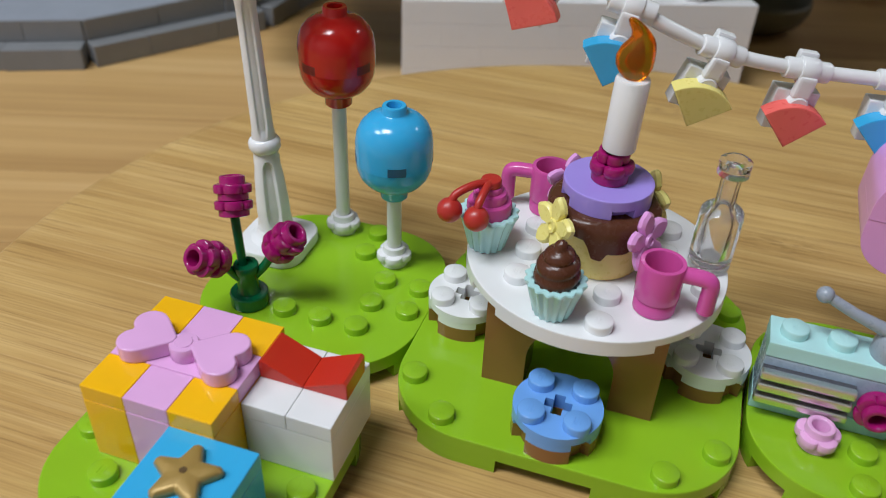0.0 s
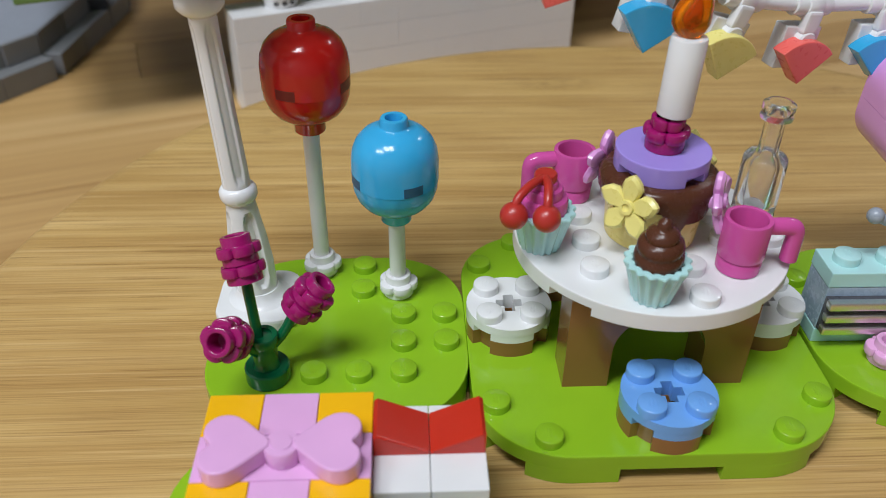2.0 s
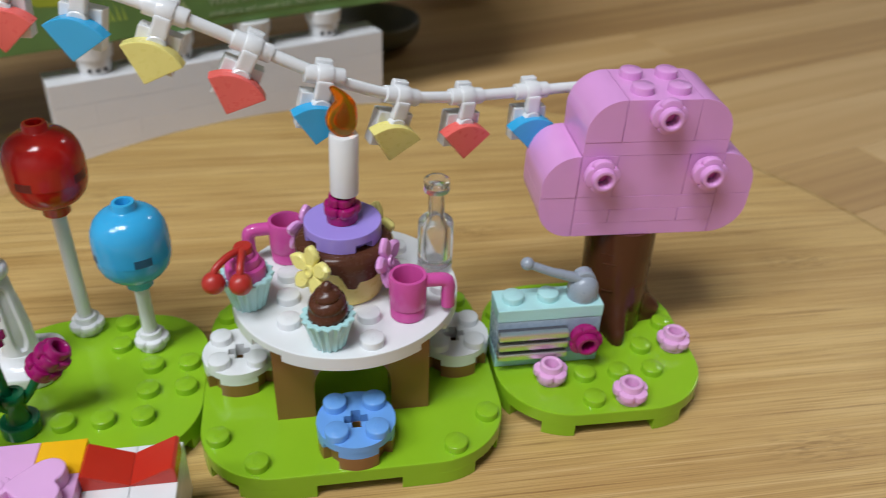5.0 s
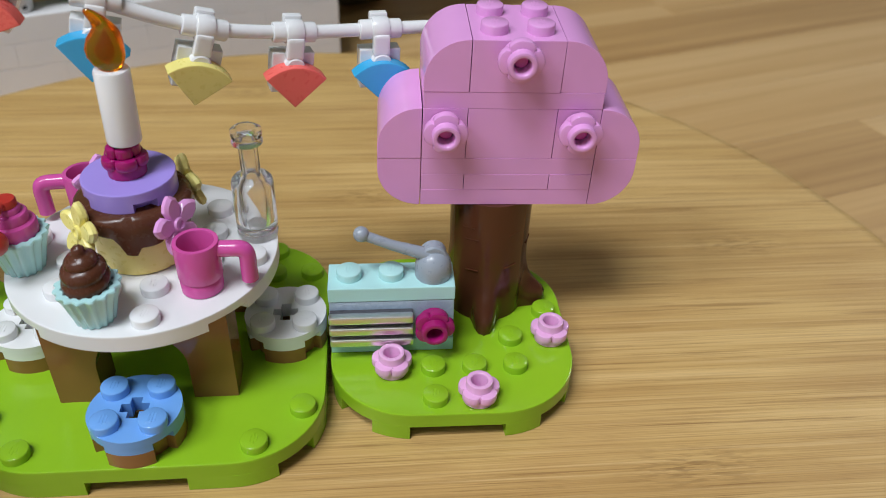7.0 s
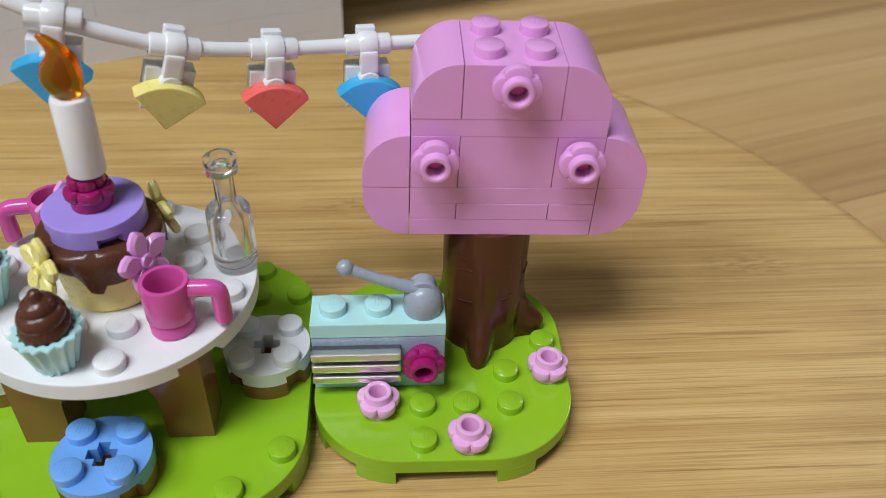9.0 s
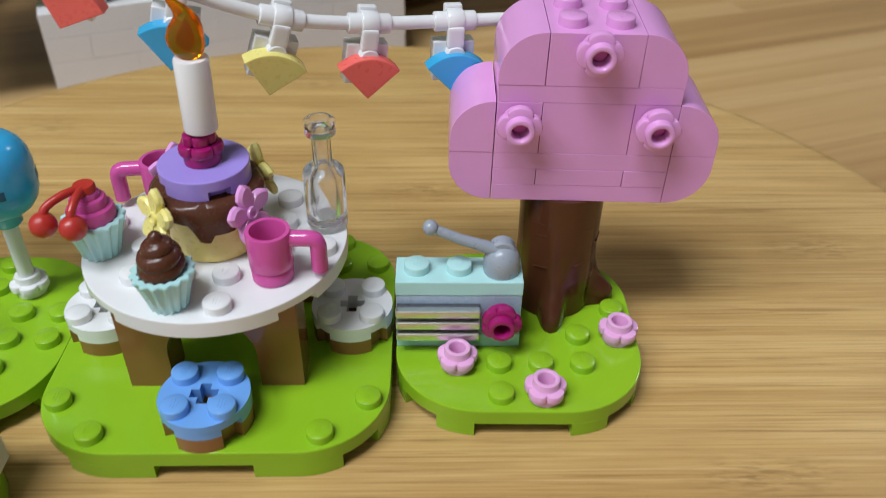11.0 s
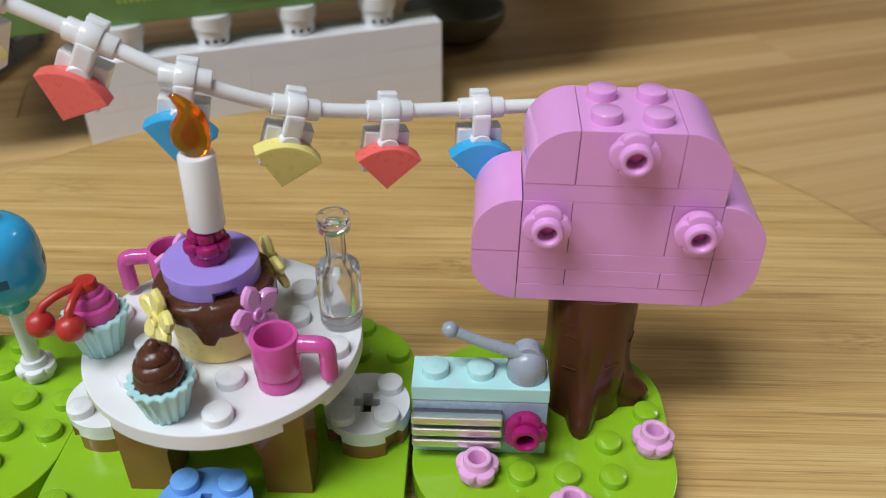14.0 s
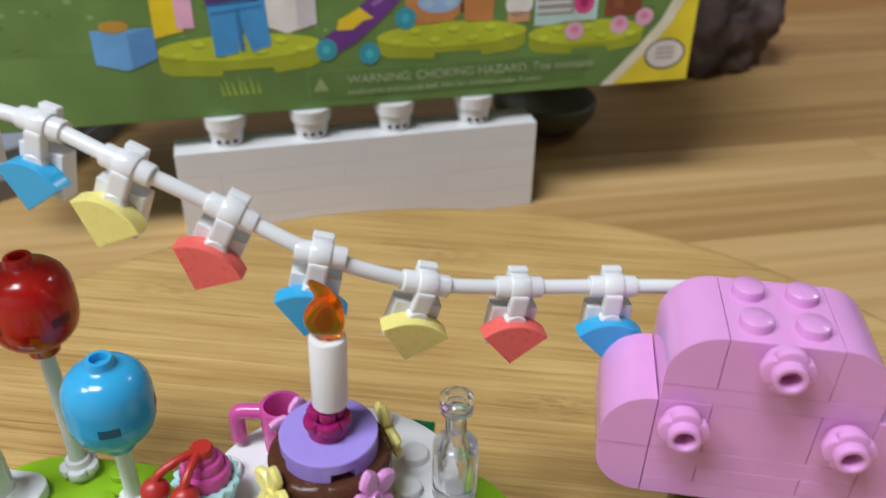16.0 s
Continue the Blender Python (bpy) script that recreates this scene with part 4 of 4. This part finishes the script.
for i in range(5):
    for da, r in ((-7, 5.4), (0, 5.65), (7, 5.4), (30, 3.3), (36, 3.15), (42, 3.3)):
        a = radians(90 + 72 * i + da + 8)
        pts.append((r * math.cos(a), r * math.sin(a)))
rings(bm, [[Vector((x * k, y * k, z)) for x, y in pts] for k, z in ((0.95, 12.8), (1, 13.1), (1, 13.7), (0.96, 14.1), (0.88, 14.4), (0.74, 14.6), (0.30, 14.72), (0.20, 14.75))])
star = part("star", bm, GOLD, box3, "pearl gold star", angle=30)
# the hole is not cut; a dark disc on top paints its shade
bm = bmesh.new()
lathe(bm, [(0.6, 14.5), (0.6, 14.8)], 20)
part("star_hole_shade", bm, GOLD_SHADE, star, "small disc painting a hole's shade")

# ---- bunting between lamp and tree ----
bunting = thing("bunting", "white cord with coral, blue and yellow pennants", "garland", (0, 0, 0))
knots_line = [(-67.0, 14.2, 91.2), (-57.9, 14.4, 91.6), (-43.6, 12.0, 90.0), (-29.4, 8.4, 86.0), (-15.0, 9.2, 78.8), (-0.7, 9.6, 71.8), (13.6, 14.2, 65.5), (28.3, 20.0, 62.3), (44.0, 24.1, 61.2), (60.0, 26.5, 60.9), (70.0, 27.0, 60.9)]
line = curve_points(knots_line, 10)
bm = bmesh.new()
tube(bm, line, 1.25, 14)
part("cord", bm, WHITE, bunting, "white flexible cord", angle=70)
tones = [CORAL, AZURE, LEMON, CORAL, AZURE, LEMON, CORAL, AZURE]
for k in range(8):
    p = Vector(knots_line[k + 1])
    i = (k + 1) * 10
    t = (line[min(i + 2, len(line) - 1)] - line[i - 2]).normalized()
    if k == 4:  # this one hangs straighter than the cord runs
        t = Vector((t.x, t.y, t.z * 0.5)).normalized()
        p = p + Vector((-1.2, 0, 0.6))
    frontal = Vector((0, -1, 0))
    zax = t.cross(frontal).normalized()
    if zax.z < 0:
        zax = -zax
    yax = zax.cross(t).normalized()
    m = Matrix((t, yax, zax)).transposed().to_4x4()
    m = Matrix.Translation(p) @ m
    bm = bmesh.new()
    along = Matrix(((0, 0, 1, 0), (1, 0, 0, 0), (0, 1, 0, 0), (0, 0, 0, 1)))
    lathe(bm, [(1.3, -4.0), (1.75, -3.9), (1.85, -3.6), (1.85, 3.6), (1.75, 3.9), (1.3, 4.0)], 24, m @ along)
    lathe(bm, [(1.8, -1.6), (2.15, -1.55), (2.25, -1.4), (2.25, 1.4), (2.15, 1.55), (1.8, 1.6)], 28, m @ along)
    block(bm, -1.6, -2.6, -4.6, 1.6, -0.6, -0.4, 0.45, m)
    block(bm, -1.7, 0.9, 0.6, 1.7, 2.6, 2.7, 0.3, m)
    block(bm, -3.95, -1.0, -11.4, 3.95, 2.2, -3.6, 0.2, m)
    lathe(bm, [(1.9, 0.0), (1.9, 1.7), (1.6, 2.0)], 24, m @ Matrix.Translation((0, -0.8, -5.9)) @ pose(0, 0, 0, 90, 0, 0))
    holder = part("flag_clip", bm, WHITE, bunting, "white clip plate")
    bm = bmesh.new()
    pts = [(0, -5.66)] + [(8 * math.cos(radians(a)), -5.66 + 8 * math.sin(radians(a))) for a in range(45, 136, 5)]
    prism(bm, pts, 1.0, 4.2, 0.2, m @ Matrix.Translation((0, 0, -7.5)) @ Matrix(((1, 0, 0, 0), (0, 0, -1, 0), (0, 1, 0, 0), (0, 0, 0, 1))))
    part("pennant", bm, tones[k], holder, {CORAL: "coral", AZURE: "azure blue", LEMON: "pale yellow"}[tones[k]] + " quarter-round pennant")

# ---- behind the board: riser, box, stone and other things ----
PIVOT = back(90.5, 215.5)  # front right corner of the riser
R_TURN = BACK_TURN + 5.5


def from_pivot(x, y):
    a = radians(R_TURN)
    return PIVOT[0] + x * math.cos(a) - y * math.sin(a), PIVOT[1] + x * math.sin(a) + y * math.cos(a)


R_AT = from_pivot(-72, 0)
riser = thing("brick_riser", "white riser built of toy bricks", "riser", (*R_AT, DESK), R_TURN)
brick_mesh = {}
for n in (2, 4, 6):
    bm = bmesh.new()
    block(bm, 0.02, 0, 0.02, n * 8 - 0.02, 15.9, 9.56, 0.13)
    brick_mesh[n] = finish(bm, "brick", RISER_WHITE)
rows = [(6, 4, 4, 4), (4, 6, 2, 6), (2, 6, 6, 4), (6, 2, 4, 6)]
for r, row in enumerate(rows):
    x = -72
    for n in row:
        share("brick", brick_mesh[n], riser, (x, 0, r * 9.6))
        x += n * 8
for x in (-52, -19.5, 14, 47):
    bm = bmesh.new()
    lathe(bm, [(5.6, 38.3), (6.1, 38.5), (7.0, 44.6), (7.8, 45.1), (8.3, 50.1), (8.1, 50.4)], 32, Matrix.Translation((x, 9, 0)))
    peg = part("riser_peg", bm, WHITE, riser, "white round peg")
    # near-black blocks paint the shade of holes that are not cut
    for a in (-118, -90, -62):
        bm = bmesh.new()
        block(bm, -0.8, -0.5, 40.0, 0.8, 0.42, 41.3, 0.1, Matrix.Translation((x, 9, 0)) @ pose(0, 0, 0, 0, 0, a + 90) @ Matrix.Translation((0, -6.3, 0)))
        part("peg_hole_shade", bm, DARK, peg, "dark block painting a hole's shade")

# the depth is unseen; made large to shade the desk behind the pegs
BW, BH, BD = 280.0, 141.0, 95.0
B_AT = from_pivot(67 - BW / 2, 4)
pack = thing("product_box", "green printed cardboard box resting on the white riser", "box", (*B_AT, DESK + 50.5), R_TURN - 0.5)
bm = bmesh.new()
block(bm, -BW / 2, 0, 0, BW / 2, BD, BH, 0.5)
part("carton", bm, BOX_GREEN, pack, "green printed cardboard")


def printed(name, pts, rgb, level=1, label=""):
    """A flat printed patch on the front of the box; x from its right edge, z from its bottom."""
    pts = [(BW / 2 - x, z) for x, z in pts]
    if sum(pts[i - 1][0] * pts[i][1] - pts[i][0] * pts[i - 1][1] for i in range(len(pts))) < 0:
        pts = pts[::-1]
    bm = bmesh.new()
    y = -0.06 * level
    bm.faces.new([bm.verts.new((x, y, z)) for x, z in pts])
    rgb = tuple(min(0.85, c * 1.3) for c in rgb)
    key = "print_%02d_%02d_%02d" % tuple(int(c * 99) for c in rgb)
    mat = bpy.data.materials.get(key) or card(key, rgb)
    ob = part(name, bm, mat, pack, label)
    return ob


def oval(cx, cz, rx, rz, n=24):
    return [(cx + rx * math.cos(2 * math.pi * i / n), cz + rz * math.sin(2 * math.pi * i / n)) for i in range(n)]


def quad(x0, z0, x1, z1, lean=0):
    return [(x0, z0), (x1, z0), (x1 - lean, z1), (x0 - lean, z1)]


printed("meadow_print", quad(0.5, 27, 279.5, 140.5), (0.115, 0.212, 0.062), 1)
for k in range(130):
    printed("leaf_print", oval(rng.uniform(20, 276), rng.uniform(29, 75), rng.uniform(0.6, 1.7), rng.uniform(0.5, 1.2), 7), rng.choice(((0.16, 0.28, 0.09), (0.09, 0.165, 0.045), (0.20, 0.32, 0.12))), 1.5)
printed("corner_print", [(0.3, 0.3), (34, 0.3), (27, 7), (19, 15), (11, 25), (5, 37), (1, 56), (0.3, 60)], (0.80, 0.55, 0.035), 2)
printed("stripe_print", [(34, 0.3), (39.5, 0.3), (32, 8), (24, 16.5), (16, 26), (10, 38), (6, 56), (3, 100), (0.3, 100), (0.3, 60), (1, 56), (5, 37), (11, 25), (19, 15), (27, 7)], (0.72, 0.62, 0.50), 3)
printed("seal_print", oval(12, 12, 9.2, 6.6), (0.12, 0.10, 0.09), 4)
printed("seal_face_print", oval(12, 12, 8.3, 5.8), (0.62, 0.60, 0.58), 5)
for z in (10.0, 12.0, 14.0):
    printed("seal_bar_print", quad(8, z, 16, z + 0.9), (0.36, 0.34, 0.33), 6)
for x0, x1, zb, zt in ((23, 72, 14.8, 23.5), (73, 132, 16.8, 26), (153, 211, 15.5, 26)):
    w, mid = x1 - x0, (x0 + x1) / 2
    printed("plate_print", oval(mid, zt, w / 2, 4.8, 36), (0.40, 0.47, 0.035), 3)
    printed("plate_side_print", [(x0, zt), (x0 + 0.6, zb + 3.4), (x0 + 4, zb + 1.4), (x0 + w * 0.30, zb), (x0 + w * 0.31, zb + 2.2), (x0 + w * 0.62, zb + 2.2), (x0 + w * 0.63, zb), (x1 - 4, zb + 1.4), (x1 - 0.6, zb + 3.4), (x1, zt)], (0.27, 0.32, 0.028), 2)
    for k in range(7):
        cx, cz = x0 + w * (0.12 + 0.126 * k), zt + (1.9 if k % 2 else -1.9)
        printed("stud_side_print", oval(cx, cz - 0.5, 2.3, 1.3, 12), (0.25, 0.31, 0.03), 3.6)
        printed("stud_print", oval(cx, cz + 0.2, 2.2, 1.2, 12), (0.47, 0.56, 0.05), 4)
printed("trunk_print", [(25, 29), (41, 29), (40, 60), (27, 60)], (0.20, 0.06, 0.032), 3)
printed("trunk_light_print", quad(33, 32, 37, 60), (0.27, 0.09, 0.05), 4)
printed("radio_print", quad(44, 27, 70, 44), (0.42, 0.60, 0.60), 3)
printed("radio_dark_print", quad(54, 31, 69, 40.5), (0.24, 0.26, 0.28), 4)
for z in (32.0, 35.0, 38.0):
    printed("grille_print", quad(55, z, 69, z + 1.3), (0.55, 0.55, 0.55), 5)
printed("dial_print", oval(50, 35, 4.2, 4.2), (0.60, 0.06, 0.24), 5)
printed("dial_eye_print", oval(50, 35, 1.8, 1.8), (0.35, 0.02, 0.12), 6)
for cx, cz in ((53, 24), (34, 25.5), (23.5, 28)):
    printed("flower_print", oval(cx, cz, 4.0, 3.6), (0.80, 0.36, 0.52), 5)
    printed("flower_eye_print", oval(cx, cz + 0.6, 1.8, 1.5), (0.66, 0.22, 0.38), 6)
printed("cupcake_print", oval(76.5, 36, 5.5, 5), (0.70, 0.66, 0.66), 4)
printed("cupcake_base_print", quad(72, 29, 81, 33), (0.55, 0.30, 0.16), 4)
printed("table_print", quad(82, 48, 126, 53), (0.74, 0.72, 0.74), 4)
printed("table_edge_print", quad(82, 46.4, 126, 48.2), (0.50, 0.48, 0.52), 4.5)
for cx in (88, 97, 113, 121):
    printed("table_stud_print", oval(cx, 53.4, 2.6, 1.2, 12), (0.70, 0.68, 0.70), 5)
printed("small_mug_print", quad(91, 54, 97, 60), (0.58, 0.10, 0.34), 6)
printed("small_cake_print", quad(101, 54, 112, 58.5), (0.78, 0.62, 0.22), 6)
printed("small_icing_print", quad(100, 58, 113, 62), (0.10, 0.04, 0.02), 7)
printed("leg_print", [(107, 30), (120, 30), (122, 48), (107, 48)], (0.46, 0.20, 0.07), 3)
printed("leg_print", [(87, 30), (98, 30), (99, 48), (86, 48)], (0.46, 0.20, 0.07), 3)
printed("arch_print", quad(98, 34, 107, 48), (0.10, 0.05, 0.025), 2.5)
printed("seat_print", oval(108, 38.5, 8.4, 4.2), (0.26, 0.40, 0.76), 5)
for dx, dz in ((-4, 2.4), (4, 2.4), (-4.5, -0.6), (4.5, -0.6)):
    printed("seat_stud_print", oval(108 + dx, 38.5 + dz, 2.3, 1.7, 12), (0.32, 0.48, 0.84), 6)
printed("seat_base_print", [(100, 33.5), (103, 31), (113, 31), (116.5, 33.5), (116.5, 37), (100, 37)], (0.46, 0.20, 0.07), 4)
printed("skateboard_print", [(121, 42), (122, 46), (127, 46), (136, 40), (148, 30), (154, 26), (154, 22), (148, 21), (140, 25), (129, 34)], (0.12, 0.035, 0.22), 5)
printed("skate_shine_print", [(124, 43), (133, 38), (134, 39), (126, 45)], (0.26, 0.12, 0.40), 6)
printed("skate_mark_print", [(133, 34), (138, 38), (146, 34), (147, 30), (141, 30), (137, 33)], (0.78, 0.48, 0.03), 6)
for cx, cz in ((121, 33), (135, 20.5), (151, 23)):
    printed("wheel_print", oval(cx, cz, 4.0, 4.2), (0.03, 0.26, 0.36), 6)
    printed("hub_print", oval(cx, cz, 1.6, 1.7), (0.05, 0.40, 0.50), 7)
printed("white_gift_print", [(154, 33), (165, 30), (172, 33), (172, 47), (154, 47)], (0.66, 0.64, 0.68), 4)
printed("white_gift_side_print", [(154, 33), (161, 31), (161, 46), (154, 47)], (0.52, 0.50, 0.55), 5)
printed("red_bow_print", [(157, 45), (164, 46), (163, 50), (156, 53)], (0.50, 0.01, 0.015), 6)
printed("blue_print", [(171, 26), (178, 24), (181, 35), (183, 24), (191, 23), (192, 42), (172, 44)], (0.05, 0.26, 0.58), 6)
printed("blue_seam_print", [(180.5, 24.5), (182, 24.3), (182.5, 40), (181, 40)], (0.03, 0.17, 0.42), 7)
printed("blue_fold_print", [(173, 40), (191, 38), (191, 39), (173, 41)], (0.03, 0.17, 0.42), 7)
printed("dark_print", [(174, 42), (192, 41), (193, 46), (199, 44), (201, 48), (197, 59), (192, 63), (178, 64), (173, 60), (169, 49), (172, 47), (175, 50)], (0.075, 0.032, 0.16), 6)
for k in range(40):
    printed("glitter_print", oval(rng.uniform(177, 196), rng.uniform(44, 60), 0.6, 0.6, 6), (0.55, 0.50, 0.66), 7)
printed("yellow_gift_print", [(201, 33), (211, 31), (211, 49), (201, 50)], (0.80, 0.50, 0.02), 4)
printed("pink_gift_print", quad(197, 34, 203, 54), (0.66, 0.36, 0.54), 5)
printed("blue_gift_print", [(211, 24), (222, 20), (232, 23), (232, 35), (211, 35)], (0.12, 0.33, 0.68), 4)
printed("blue_gift_side_print", [(211, 24), (220, 20.5), (220, 33), (211, 35)], (0.08, 0.24, 0.54), 5)
printed("gold_print", oval(224, 36, 5, 2.2), (0.42, 0.25, 0.05), 6)
for cx, cz, r in ((140, 52, 5), (133, 50, 4.5), (146, 56, 5), (128, 53, 4.5), (120, 55, 5), (160, 56, 5)):
    printed("blossom_print", oval(cx, cz, r, r * 0.8), (0.62, 0.66, 0.56), 2)
printed("stem_print", quad(145.5, 42, 150, 56), (0.02, 0.17, 0.06), 5)
for cx, cz in ((143, 57), (148, 58), (153, 57)):
    printed("bouquet_print", oval(cx, cz, 3.4, 2.8, 14), (0.58, 0.03, 0.20), 6)
for cx, cz in ((176, 50), (168, 53), (171, 49), (179, 53)):
    printed("bouquet_print", oval(cx, cz, 2.8, 2.6, 14), (0.72, 0.10, 0.14), 7)
printed("panel_print", quad(45, 3.5, 159, 15), (0.13, 0.22, 0.065), 2)
printed("panel_fill_print", quad(46, 4, 158, 14.5), (0.095, 0.18, 0.055), 3)
printed("sign_print", [(157, 7), (151, 7), (154, 12.5)], (0.26, 0.34, 0.16), 4)
for k in range(7):
    x = 176 + k * 2.2
    printed("grass_print", [(x, 8), (x + 1.4, 8), (x + 1.6 + 0.4 * (k % 3), 14 + 2 * (k % 2))], (0.24, 0.33, 0.06), 2)
LETTER = card("print_letter", (0.42, 0.50, 0.32))
for text, size, x, z in (("WARNING: CHOKING HAZARD. Toy contains", 5.0, 144, 9.2), ("small parts and a small ball. Not for children under 3 years.", 3.3, 144, 4.9)):
    data = bpy.data.curves.new("warning_line", "FONT")
    data.body, data.size, data.extrude = text, size * MM, 0.00002
    data.materials.append(LETTER)
    ob = new("warning_line", data)
    ob.parent = pack
    ob.matrix_basis = pose((BW / 2 - x) * MM, -0.0006, z * MM, 90, 0, 0)

STONE = matte("amethyst_stone", (0.080, 0.053, 0.047), 0.72, 60.0, 0.75, 1.0)
bm = bmesh.new()
bmesh.ops.create_icosphere(bm, subdivisions=5, radius=1.0)
for v in bm.verts:
    n = v.co.normalized()
    d = 1 + 0.28 * noise.noise(n * 1.6 + Vector((4, 1, 2))) + 0.13 * noise.noise(n * 4.5) + 0.06 * noise.noise(n * 11) + 0.03 * noise.noise(n * 26)
    v.co = Vector((n.x * 47 * d, n.y * 36 * d, max(-22, n.z * 46 * d) + 22))
stone = solid("amethyst_stone", bm, STONE, "rough dark purple-grey mineral stone on the desk", "stone", (*back(240, 388), DESK), 30)

bm = bmesh.new()
lathe(bm, [(15, 0), (17, 1), (23, 5), (26, 10), (26.5, 15), (25.5, 16), (24, 15), (22, 10), (15, 4), (0, 3)], 56)
solid("dark_bowl", bm, OLIVE, "dark olive glazed bowl under the box overhang", "bowl", (*back(118, 300), DESK))

far_box = thing("orange_box", "orange and blue printed box far back on the desk", "box", (*back(405, 520), DESK), BACK_TURN - 8)
bm = bmesh.new()
block(bm, -90, 0, 0, 90, 60, 190, 0.6)
part("carton", bm, card("print_orange", (0.42, 0.085, 0.012)), far_box, "orange cardboard")
bm = bmesh.new()
block(bm, -62, -0.4, 22, 88, 0.2, 62, 0.1)
part("band_print", bm, card("print_blue", (0.035, 0.04, 0.24)), far_box, "dark blue printed band")
bm = bmesh.new()
block(bm, -62, -0.5, 64, 88, 0.2, 180, 0.1)
part("picture_print", bm, card("print_mixed", (0.30, 0.16, 0.10)), far_box, "brown printed picture")
for x in (-30, 10, 52):
    bm = bmesh.new()
    block(bm, x - 14, -0.9, 76, x + 14, -0.3, 112, 0.1)
    part("patch_print", bm, card("print_patch", (0.45, 0.36, 0.10)), far_box)

bm = bmesh.new()
block(bm, -70, 0, 0, 70, 50, 170, 0.8)
solid("brown_box", bm, card("print_tan", (0.26, 0.15, 0.06)), "plain brown carton far back on the desk", "box", (*back(330, 560), DESK), BACK_TURN)

# left: grey platform with a red toy boot, and two dark rollers
G_TURN = 11.0
G_AT = back(-285, 330, G_TURN)
platform = thing("grey_platform", "grey many-sided platform walled with toy bricks", "platform", (*G_AT, DESK), G_TURN)
SIDES, REACH = 12, 150.0
half_angle = math.pi / SIDES
edge = 2 * REACH * math.tan(half_angle)
corners = [(REACH / math.cos(half_angle) * math.cos(2 * math.pi * k / SIDES), REACH / math.cos(half_angle) * math.sin(2 * math.pi * k / SIDES)) for k in range(SIDES)]
bm = bmesh.new()
prism(bm, corners, 0, 18.4, 0.4)
deck = part("platform_top", bm, DECK_GREY, platform, "smooth blue-grey deck")
rng = random.Random(8)
for k in range(16):
    bm = bmesh.new()
    w, r, a = rng.uniform(5, 14), rng.uniform(60, 138), rng.uniform(-110, 30)
    block(bm, -w, -1.2, 18.3, w, 1.2, 18.55, 0.08, pose(r * math.cos(radians(a)), r * math.sin(radians(a)), 0, 0, 0, rng.uniform(-4, 4)))
    part("deck_mark", bm, GREY, deck, "pale printed bar")
wall_mesh = {}


def wall_brick(length, depth, height):
    if (length, depth, height) not in wall_mesh:
        bm = bmesh.new()
        block(bm, 0.05, 0, 0, length - 0.05, depth, height, 0.35)
        wall_mesh[(length, depth, height)] = finish(bm, "brick", STONE_GREY)
    return wall_mesh[(length, depth, height)]


for k in range(SIDES):
    turn = 360 / SIDES * (k + 0.5)
    spin = pose(0, 0, 0, 0, 0, turn - 90)
    for z, height, proud, sizes in ((0, 9.4, 9.0, rng.choice(((32, 24, 24), (24, 32, 24), (24, 24, 32)))), (9.5, 9.1, 1.2, rng.choice(((24, 32, 24), (16, 32, 32), (32, 32, 16))))):
        x = -edge / 2 + 0.1
        for n in sizes:
            step = n * (edge - 0.2) / 80
            out = proud + rng.choice((0, 0.4, 0.9))
            place = spin @ Vector((x, REACH, 0))
            share("brick", wall_brick(round(step, 3), round(out, 2), height), platform, (place.x, place.y, z), spin)
            x += step
bx, by = back(-285 + 96, 330 - 30, G_TURN)
boot = thing("toy_boot", "glossy red toy boot standing on the grey platform", "toy", (bx, by, DESK + 18.4), G_TURN - 25)
bm = bmesh.new()
loops = []
for z, rx, ry, sx in ((0, 9, 7, -3), (1, 10, 8, -3), (6, 10, 8, -2.5), (10, 8, 7, 0), (14, 6.5, 6.5, 2.5), (30, 6, 6, 3), (44, 7, 7, 3), (46, 6.5, 6.5, 3)):
    loops.append([Vector((sx + rx * math.cos(2 * math.pi * i / 28), ry * math.sin(2 * math.pi * i / 28), z)) for i in range(28)])
rings(bm, loops)
part("boot_body", bm, RED, boot, angle=60)
for x in (-137, -110):
    wx, wy = back(x, 321)
    bm = bmesh.new()
    lathe(bm, [(3, -8), (7.5, -8), (9, -6.5), (9.5, 0), (9, 6.5), (7.5, 8), (3, 8)], 32, pose(0, 0, 9.5, 90, 0, 0))
    solid("rubber_roller", bm, plastic("tyre_blue_black", (0.03, 0.04, 0.06), 0.5) if x == -137 else bpy.data.materials["tyre_blue_black"], "dark rubbery toy roller standing on the desk", "toy", (wx, wy, DESK), BACK_TURN + 10, group="toy rollers")
